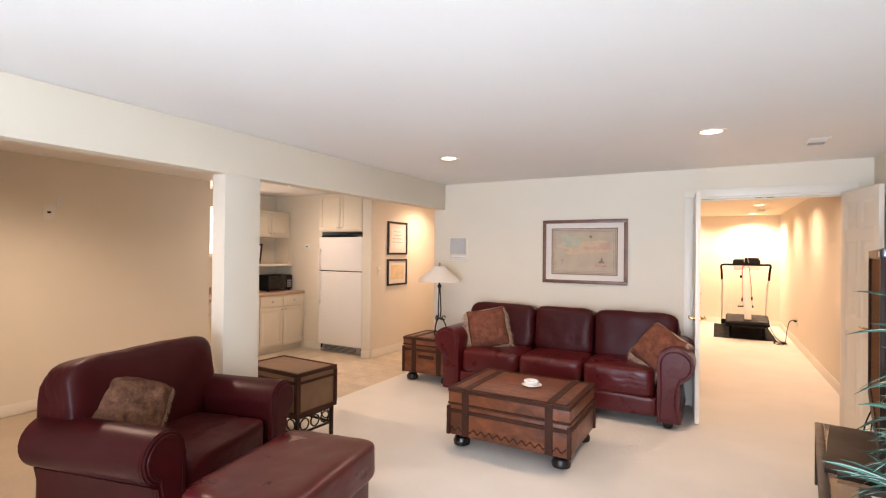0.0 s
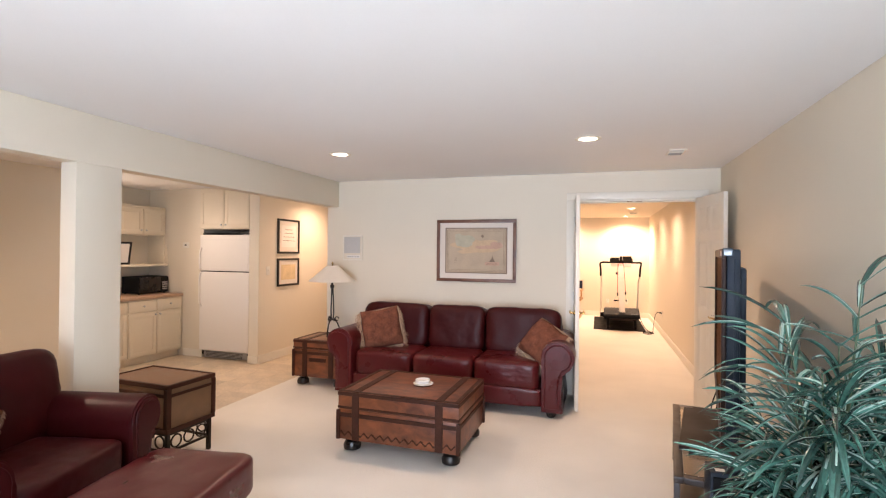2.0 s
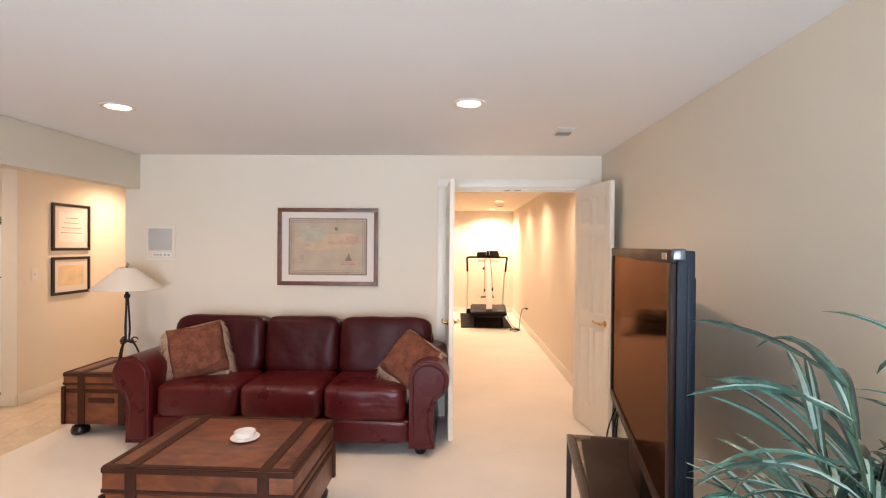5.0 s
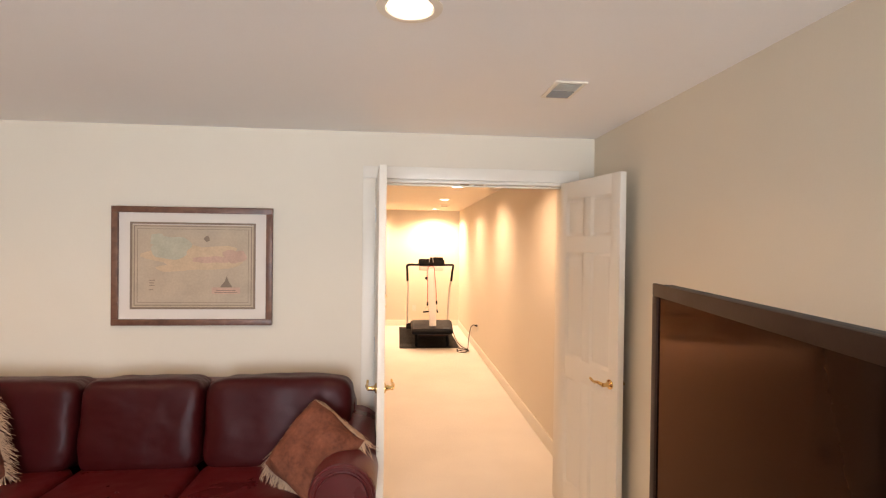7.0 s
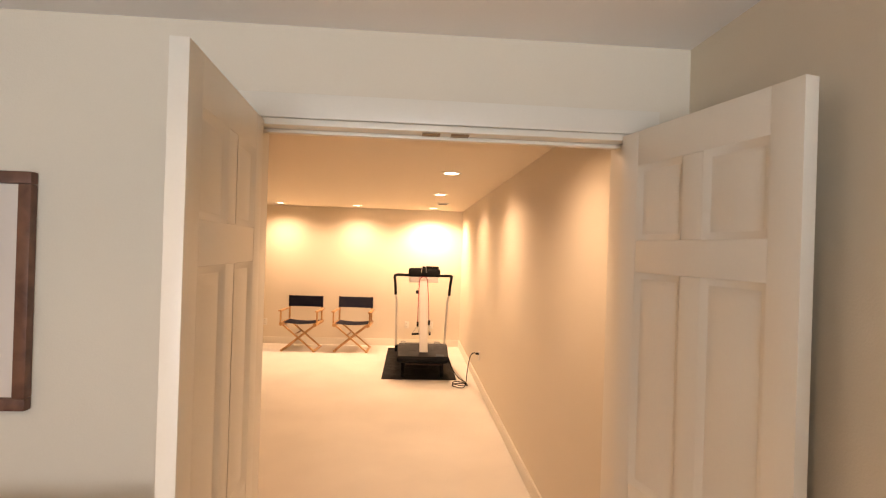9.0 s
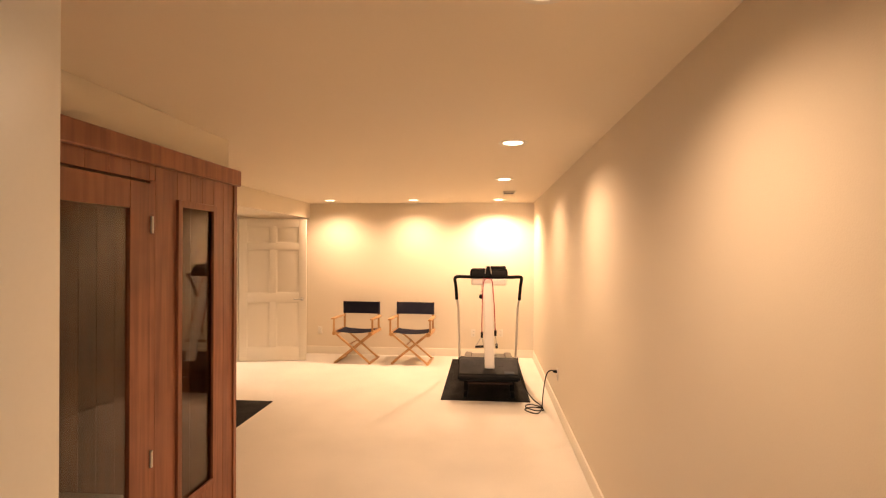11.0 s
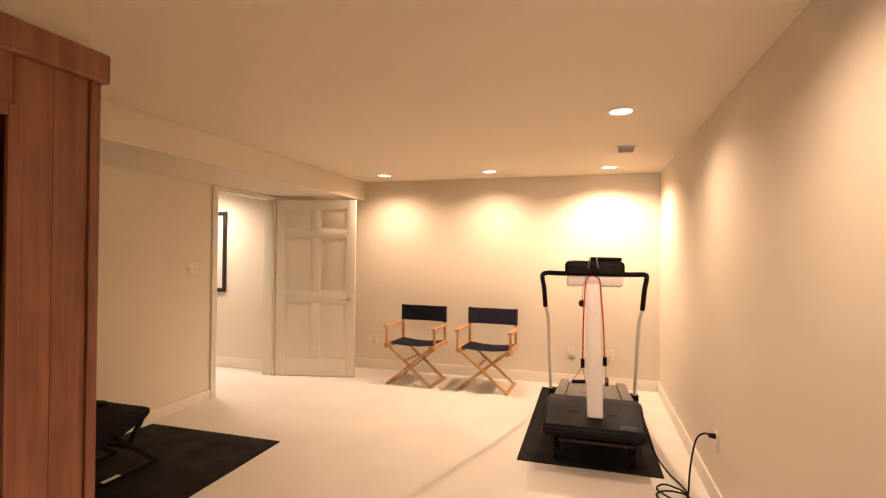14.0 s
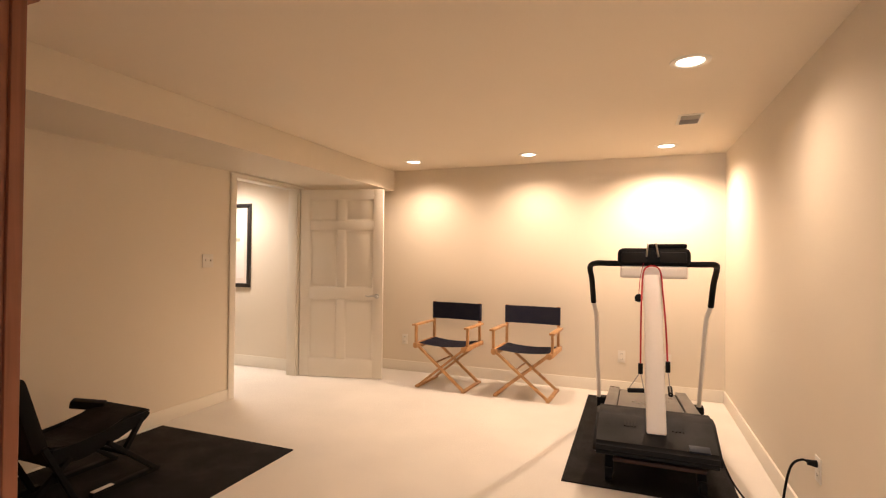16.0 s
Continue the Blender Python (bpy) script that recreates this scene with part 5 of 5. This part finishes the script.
# boards of the end towards the exercise room
k = 14
for i in range(k):
    a = -2.90 + (SX - 0.03 + 2.90) * i / k
    b = -2.90 + (SX - 0.03 + 2.90) * (i + 1) / k
    cedar("board", a + 0.0004, b - 0.0004, SY1 - 0.03, SY1 - 0.008, 0.0, SZ)
cedar("corner_post", SX - 0.028, SX + 0.010, SY1 - 0.028, SY1 + 0.008, 0.0, SZ)
cedar("crown", SX - 0.03, SX + 0.028, SY0, SY1 + 0.03, SZ, 2.11, None, 0.006)
cedar("crown", -2.95, SX - 0.031, SY1 - 0.03, SY1 + 0.029, SZ, 2.11, None, 0.006)
cedar("roof", -2.95, SX - 0.031, SY0, SY1 - 0.031, SZ + 0.01, 2.095, None, 0.003, mat("pale_plywood", (0.55, 0.40, 0.26), 0.7, var=0.1))
cedar("inner_wall", -2.95, -2.92, SY0, SY1 - 0.04, 0.0, SZ)
cedar("inner_wall", -2.92, SX - 0.03, SY0, SY0 + 0.03, 0.0, SZ)
cedar("bench", -2.92, -2.25, SY0 + 0.03, SY1 - 0.05, 0.42, 0.46)
for i in range(6):
    yy = SY0 + 0.25 + i * 0.38
    cedar("bench_support", -2.88, -2.84, yy, yy + 0.05, 0.0, 0.42)
# door
sd = cedar("door", SX - 0.02, SX + 0.014, DB - 0.135, DB, 0.01, 1.918)
cedar("stile", SX - 0.02, SX + 0.014, DA, DA + 0.135, 0.01, 1.918, sd)
cedar("rail", SX - 0.02, SX + 0.013, DA + 0.135, DB - 0.135, 1.79, 1.918, sd)
cedar("rail", SX - 0.02, SX + 0.013, DA + 0.135, DB - 0.135, 0.01, 0.20, sd)
g = cedar("door_glass", SX - 0.006, SX + 0.002, DA + 0.10, DB - 0.12, 0.19, 1.80, sd, 0, M_GLASS)
g.visible_shadow = False
for z in (0.60, 1.72):
    part("hinge", rod(bmesh.new(), (0.018, DB + 0.004 - SY1, z - 0.04), (0.018, DB + 0.004 - SY1, z + 0.04), 0.008), M_STEEL, sd, "steel butt hinge")
part("pull", tube(curve([(0.014, DA + 0.05 - SY1, 0.90), (0.06, DA + 0.05 - SY1, 0.92), (0.06, DA + 0.05 - SY1, 1.10), (0.014, DA + 0.05 - SY1, 1.12)], 6), 0.011, 8), M_CEDAR, sd)
cedar("door_jamb", SX - 0.02, SX + 0.002, DB + 0.012, DB + 0.05, 0.0, 1.934)
# window
cedar("window_casing", SX, SX + 0.016, WA, WA + 0.035, WZ0, WZ1)
cedar("window_casing", SX, SX + 0.016, WB - 0.035, WB, WZ0, WZ1)
cedar("window_casing", SX, SX + 0.016, WA + 0.035, WB - 0.035, WZ1 - 0.035, WZ1)
cedar("window_casing", SX, SX + 0.016, WA + 0.035, WB - 0.035, WZ0, WZ0 + 0.035)
g = cedar("window_glass", SX - 0.012, SX - 0.004, WA + 0.02, WB - 0.02, WZ0 + 0.02, WZ1 - 0.02, None, 0, M_GLASS)
g.visible_shadow = False
towel = thing("towel_stack", pose(-2.50, 6.35, 0.462), "folded white towels on the sauna bench", "towels")
for i in range(3):
    part("towel", puffy(-0.16, 0.16, -0.20, 0.20, i * 0.06, i * 0.06 + 0.062, 6, 8, 0.006), M_TOWEL, towel)


# ---- exercise room things ----
mat1 = tagged(part("treadmill_mat", slab(0.07, 1.02, 9.33, 11.28, 0.0, 0.008, 0.003), M_RUBBER), "black rubber mat under a treadmill", "mat")
mat2 = tagged(part("exercise_mat", slab(-2.90, -1.68, 7.45, 9.10, 0.0, 0.008, 0.003), M_RUBBER), "black rubber exercise mat on the carpet", "mat")

tm = thing("treadmill", pose(0.585, 9.45, 0.008), "white and black home treadmill on a rubber mat", "treadmill")
# the deck slopes down and away along +y, motor hood at the near end
part("deck", bar(bmesh.new(), (0, 0.20, 0.27), (0, 1.62, 0.10), 0.62, 0.06, (0, 0, 1), 0.010), M_BLACK, tm)
part("belt", bar(bmesh.new(), (0, 0.21, 0.305), (0, 1.60, 0.136), 0.44, 0.006, (0, 0, 1), 0.002), M_STEELGREY, tm, "grey running belt")
for s in (-1, 1):
    part("side_rail", bar(bmesh.new(), (s * 0.268, 0.20, 0.312), (s * 0.268, 1.63, 0.143), 0.085, 0.02, (0, 0, 1), 0.006), M_STEELGREY, tm)
    part("rear_foot", slab(s * 0.27 - 0.03, s * 0.27 + 0.03, 1.50, 1.58, 0.0, 0.085, 0.006), M_BLACK, tm)
    part("front_leg", bar(bmesh.new(), (s * 0.25, 0.02, 0.03), (s * 0.25, 0.20, 0.28), 0.05, 0.05, (1, 0, 0), 0.006), M_BLACK, tm)
    part("wheel", rod(bmesh.new(), (s * 0.25 - 0.02, -0.01, 0.036), (s * 0.25 + 0.02, -0.01, 0.036), 0.036), M_BLACK, tm)
prof = [(-0.27, 0.255), (-0.23, 0.225), (0.22, 0.25), (0.25, 0.32), (0.19, 0.392), (0.12, 0.405), (0.02, 0.39), (-0.25, 0.305)]
bm = extrude(prof, -0.325, 0.315, "x")
bmesh.ops.bevel(bm, geom=bm.edges[:], offset=0.016, segments=3, affect="EDGES")
part("motor_hood", bm, M_BLACK, tm, "black moulded motor hood")
part("hood_label", bar(bmesh.new(), (0.16, -0.215, 0.3175), (0.26, -0.215, 0.3175), 0.05, 0.012, (0, -0.35, 1), 0.003), M_TVSIDE, tm, "dark grey socket panel")
part("base_bar", slab(-0.22, 0.24, -0.255, -0.22, 0.208, 0.228, 0.005), M_TVFRAME, tm)
for x in (-0.13, 0.12):
    bmv = bmesh.new()
    for i in range(4):
        bar(bmv, (x - 0.03 + i * 0.018, -0.09, 0.356), (x - 0.03 + i * 0.018, -0.04, 0.372), 0.009, 0.008, (0, -0.35, 1), 0)
    part("hood_vent", bmv, M_SHADOWGAP, tm)
part("mast", bar(bmesh.new(), (0.006, -0.115, 0.335), (-0.012, 0.27, 1.31), 0.105, 0.045, (0, 1, 0.3), 0.012), M_WHITEP, tm, "flat white mast")
for s in (-1, 1):
    up = curve([(s * 0.366 - 0.010, 1.14, 0.15), (s * 0.366 - 0.010, 0.92, 0.55), (s * 0.362 - 0.010, 0.71, 0.88), (s * 0.366 - 0.010, 0.655, 0.94), (s * 0.376 - 0.010, 0.60, 1.00)], 6)
    part("upright", tube(up, 0.016, 12), M_WHITEP, tm, "white steel upright")
    part("rail_bracket", slab(s * 0.345 - 0.045, s * 0.345 + 0.045, 1.10, 1.18, 0.09, 0.185, 0.006), M_BLACK, tm)
    part("grip", tube(curve([(s * 0.376 - 0.010, 0.60, 1.00), (s * 0.382 - 0.010, 0.52, 1.16), (s * 0.390 - 0.010, 0.45, 1.255), (s * 0.36, 0.39, 1.283), (s * 0.28, 0.34, 1.285), (s * 0.17, 0.31, 1.285)], 6), 0.019, 12), M_BLACK, tm, "black foam grip")
con = bmesh.new()
box(con, -0.215, 0.21, 0.20, 0.40, 1.272, 1.385, 0.045, 4)
console = part("console", con, M_BLACK, tm, "black console with handholds")
part("console_tray", slab(-0.20, 0.195, 0.21, 0.38, 1.195, 1.273, 0.02, 3), M_WHITEP, console, "pale console underside")
part("display_hood", slab(-0.03, 0.19, 0.24, 0.36, 1.384, 1.412, 0.010, 3), M_BLACK, console)
for x in (-0.115, 0.11):
    part("recess", slab(x - 0.075, x + 0.075, 0.194, 0.21, 1.295, 1.36, 0.010, 2), M_SHADOWGAP, console)
part("book_clip", tube([(-0.045, 0.20, 1.33), (-0.035, 0.19, 1.415), (0.01, 0.19, 1.415), (0.025, 0.20, 1.33)], 0.006, 8), M_STEEL, console)
part("safety_key", lathe([(0.004, 0), (0.022, 0.008), (0.024, 0.03), (0.016, 0.045), (0.003, 0.05)], 14, at=(-0.088, 0.16, 1.05)), M_BLACK, tm)
part("key_cord", tube([(-0.088, 0.165, 1.09), (-0.08, 0.19, 1.20), (-0.06, 0.20, 1.29)], 0.002, 6), M_RED, tm)

band = thing("exercise_band", pose(0.585, 9.45, 0.008), "red rubber exercise band draped over a treadmill mast", "exercise band")
loop = curve([(-0.078, -0.03, 0.70), (-0.076, 0.05, 0.92), (-0.070, 0.12, 1.12), (-0.058, 0.175, 1.245), (-0.012, 0.195, 1.275), (0.034, 0.175, 1.245), (0.046, 0.12, 1.12), (0.060, 0.05, 0.92), (0.066, -0.02, 0.72)], 6)
part("cord", tube(loop, 0.005, 8), M_RED, band, "red rubber cord")
for s, p in ((-1, (-0.078, -0.03, 0.70)), (1, (0.068, -0.02, 0.72))):
    part("clip", rod(bmesh.new(), (p[0], p[1], p[2] - 0.05), (p[0], p[1], p[2] + 0.01), 0.013), M_BLACK, band)
    e0, e1 = (p[0] - 0.07, p[1] - 0.03, 0.555), (p[0] + 0.02, p[1] - 0.03, 0.562)
    if s > 0:
        e0, e1 = (p[0] + 0.012, p[1] - 0.05, 0.555), (p[0] + 0.014, p[1] + 0.05, 0.57)
    part("strap", tube([(p[0], p[1], p[2] - 0.04), e0], 0.003, 6), M_GREY, band)
    part("strap", tube([(p[0], p[1], p[2] - 0.04), e1], 0.003, 6), M_GREY, band)
    part("handle", rod(bmesh.new(), e0, e1, 0.013), M_BLACK, band, "black foam handle")

cord = thing("power_cord", pose(0, 0, 0), "black power cord trailing to a wall plug", "power cord")
pts = curve([(1.235, 9.05, 0.40), (1.19, 9.05, 0.41), (1.15, 9.06, 0.36), (1.12, 9.05, 0.20), (1.10, 9.0, 0.06), (1.06, 8.95, 0.016), (0.98, 8.98, 0.014), (0.94, 9.06, 0.014), (1.00, 9.13, 0.014), (1.10, 9.12, 0.014), (1.12, 9.03, 0.02), (1.03, 9.00, 0.026), (0.95, 9.12, 0.022), (1.0, 9.20, 0.022), (1.08, 9.16, 0.02), (1.12, 9.10, 0.022), (1.10, 9.25, 0.014), (1.05, 9.40, 0.018), (0.98, 9.50, 0.10), (0.90, 9.48, 0.30)], 7)
part("cable", tube(pts, 0.0055, 7), M_BLACK, cord)
part("plug", rod(bmesh.new(), (1.252, 9.05, 0.400), (1.215, 9.05, 0.403), 0.016, 0.012), M_BLACK, cord, "black moulded plug")


def director_chair(m):
    th = thing("directors_chair", m, "honey pine director's chair with navy canvas", "chair", "director's chairs by the wall")
    sz, bz = 0.43, 0.83
    for y in (-0.20, 0.20):
        for s in (-1, 1):
            yy = y + s * 0.012
            part("leg", bar(bmesh.new(), (-s * 0.25, yy, 0.015), (s * 0.24, yy, sz - 0.02), 0.022, 0.034, (0, 1, 0)), M_PINE, th)
    for s in (-1, 1):
        part("foot_rail", slab(s * 0.25 - 0.018, s * 0.25 + 0.018, -0.235, 0.235, 0.0, 0.022, 0.004), M_PINE, th)
        part("seat_rail", slab(s * 0.245 - 0.016, s * 0.245 + 0.016, -0.23, 0.23, sz - 0.03, sz + 0.01, 0.006), M_PINE, th)
        part("armrest", slab(s * 0.285 - 0.026, s * 0.285 + 0.026, -0.235, 0.19, 0.615, 0.635, 0.006), M_PINE, th)
        part("arm_rail", slab(s * 0.28 - 0.013, s * 0.28 + 0.013, -0.23, 0.23, sz - 0.025, sz + 0.015, 0.005), M_PINE, th)
        part("arm_post", slab(s * 0.283 - 0.012, s * 0.283 + 0.012, -0.205, -0.175, sz + 0.015, 0.615, 0.004), M_PINE, th)
        part("back_post", slab(s * 0.262 - 0.013, s * 0.262 + 0.013, 0.18, 0.205, sz + 0.015, bz + 0.006, 0.004), M_PINE, th)
        part("hub", rod(bmesh.new(), (s * 0.262, -0.245, sz - 0.008), (s * 0.262, -0.228, sz - 0.008), 0.028), M_PINE, th)
    part("stretcher", rod(bmesh.new(), (-0.06, -0.21, 0.26), (-0.06, 0.21, 0.26), 0.009), M_PINE, th)

    def cloth(name, pts0, pts1, sag, axis):
        bm = bmesh.new()
        n = 12
        rows = []
        for i in range(n + 1):
            t = i / n
            dip = sag * 4 * t * (1 - t)
            x = pts0[0] + (pts1[0] - pts0[0]) * t
            if axis == "z":
                rows.append([bm.verts.new((x, yy, pts0[2] - dip)) for yy in (pts0[1], pts1[1])])
            else:
                rows.append([bm.verts.new((x, pts0[1] + dip, zz)) for zz in (pts0[2], pts1[2])])
        for a, b in zip(rows, rows[1:]):
            bm.faces.new((a[0], a[1], b[1], b[0]))
        bmesh.ops.solidify(bm, geom=bm.faces[:], thickness=0.004)
        part(name, bm, M_NAVY, th, "navy canvas")

    cloth("seat", (-0.25, -0.20, sz + 0.014), (0.25, 0.20, sz + 0.014), 0.02, "z")
    cloth("backrest", (-0.268, 0.172, bz - 0.175), (0.268, 0.172, bz), 0.02, "y")
    for s in (-1, 1):
        part("sleeve", rod(bmesh.new(), (s * 0.262, 0.192, bz - 0.175), (s * 0.262, 0.192, bz), 0.020), M_NAVY, th)
    return th


dc = director_chair(pose(-1.30, 11.10, 0, 0, 0, -4))
copy_thing(dc, pose(-0.49, 11.10, 0, 0, 0, -3))

bench = thing("workout_bench", pose(-2.47, 8.20, 0.008, 0, 0, 0), "black padded folding workout bench", "exercise bench")
prof = [(-0.26, 0.335), (-0.12, 0.30), (0.02, 0.315), (0.16, 0.375), (0.29, 0.385), (0.312, 0.35), (0.27, 0.305), (0.10, 0.262), (-0.08, 0.215), (-0.26, 0.23)]
bm = extrude(prof, -0.17, 0.20, "x")
bmesh.ops.bevel(bm, geom=bm.edges[:], offset=0.016, segments=3, affect="EDGES")
part("seat_pad", bm, M_BLACK, bench, "black vinyl seat pad")
part("side_pad", bar(bmesh.new(), (-0.25, 0.12, 0.405), (-0.12, 0.24, 0.372), 0.08, 0.05, (0, 0, 1), 0.012), M_BLACK, bench)
part("back_pad", bar(bmesh.new(), (0.02, -0.30, 0.33), (0.02, -0.41, 0.70), 0.38, 0.075, (0, 1, 0), 0.022), M_BLACK, bench)
for x in (-0.17, 0.195):
    part("leg", bar(bmesh.new(), (x, 0.13, 0.165), (x, 0.24, 0.335), 0.026, 0.026, (1, 0, 0)), M_BLACK, bench)
    part("leg", bar(bmesh.new(), (x + 0.0285, 0.32, 0.012), (x + 0.0285, 0.02, 0.27), 0.026, 0.026, (1, 0, 0)), M_BLACK, bench)
    part("leg", bar(bmesh.new(), (x, -0.42, 0.012), (x, -0.16, 0.25), 0.026, 0.026, (1, 0, 0)), M_BLACK, bench)
    part("leg", bar(bmesh.new(), (x + 0.0285, -0.14, 0.012), (x + 0.0285, -0.30, 0.35), 0.026, 0.026, (1, 0, 0)), M_BLACK, bench)
for x in (-0.155, 0.212):
    part("foot_rail", slab(x - 0.02, x + 0.02, -0.06, 0.34, 0.0, 0.024, 0.004), M_BLACK, bench)
    part("foot_rail", slab(x - 0.02, x + 0.02, -0.48, -0.10, 0.0, 0.024, 0.004), M_BLACK, bench)
part("foot_label", slab(0.196, 0.228, -0.055, 0.06, 0.0242, 0.0262, 0.0005), M_WHITEP, bench, "small white plate")
part("cross_bar", rod(bmesh.new(), (-0.16, 0.13, 0.17), (0.20, 0.13, 0.17), 0.011), M_BLACK, bench)


# ---- kitchenette floor tiles ----
tiles = tagged(part("tile_floor", box(bmesh.new(), -6.0, -3.2, -3.2, YW + 0.12, -0.0115, -0.0065), M_GROUT), "travertine tile floor of the kitchenette", "floor", "", "structure")
tile_mesh = None
size = 0.305
for i in range(10):
    for j in range(17):
        x, y = -3.2 - size * (i + 0.5), 6.9 - size * (j + 0.5)
        if x < -4.2 and y > 4.65 or x < -5.25 and y < 3.0:
            continue
        if tile_mesh is None:
            tile = part("tile", slab(-size / 2 + 0.002, size / 2 - 0.002, -size / 2 + 0.002, size / 2 - 0.002, -0.0064, 0.0, 0.0012, 1), M_TILE, tiles)
            tile_mesh = tile.data
        else:
            tile = new("tile", tile_mesh)
            tile.parent = tiles
        tile.location = (x, y, 0)
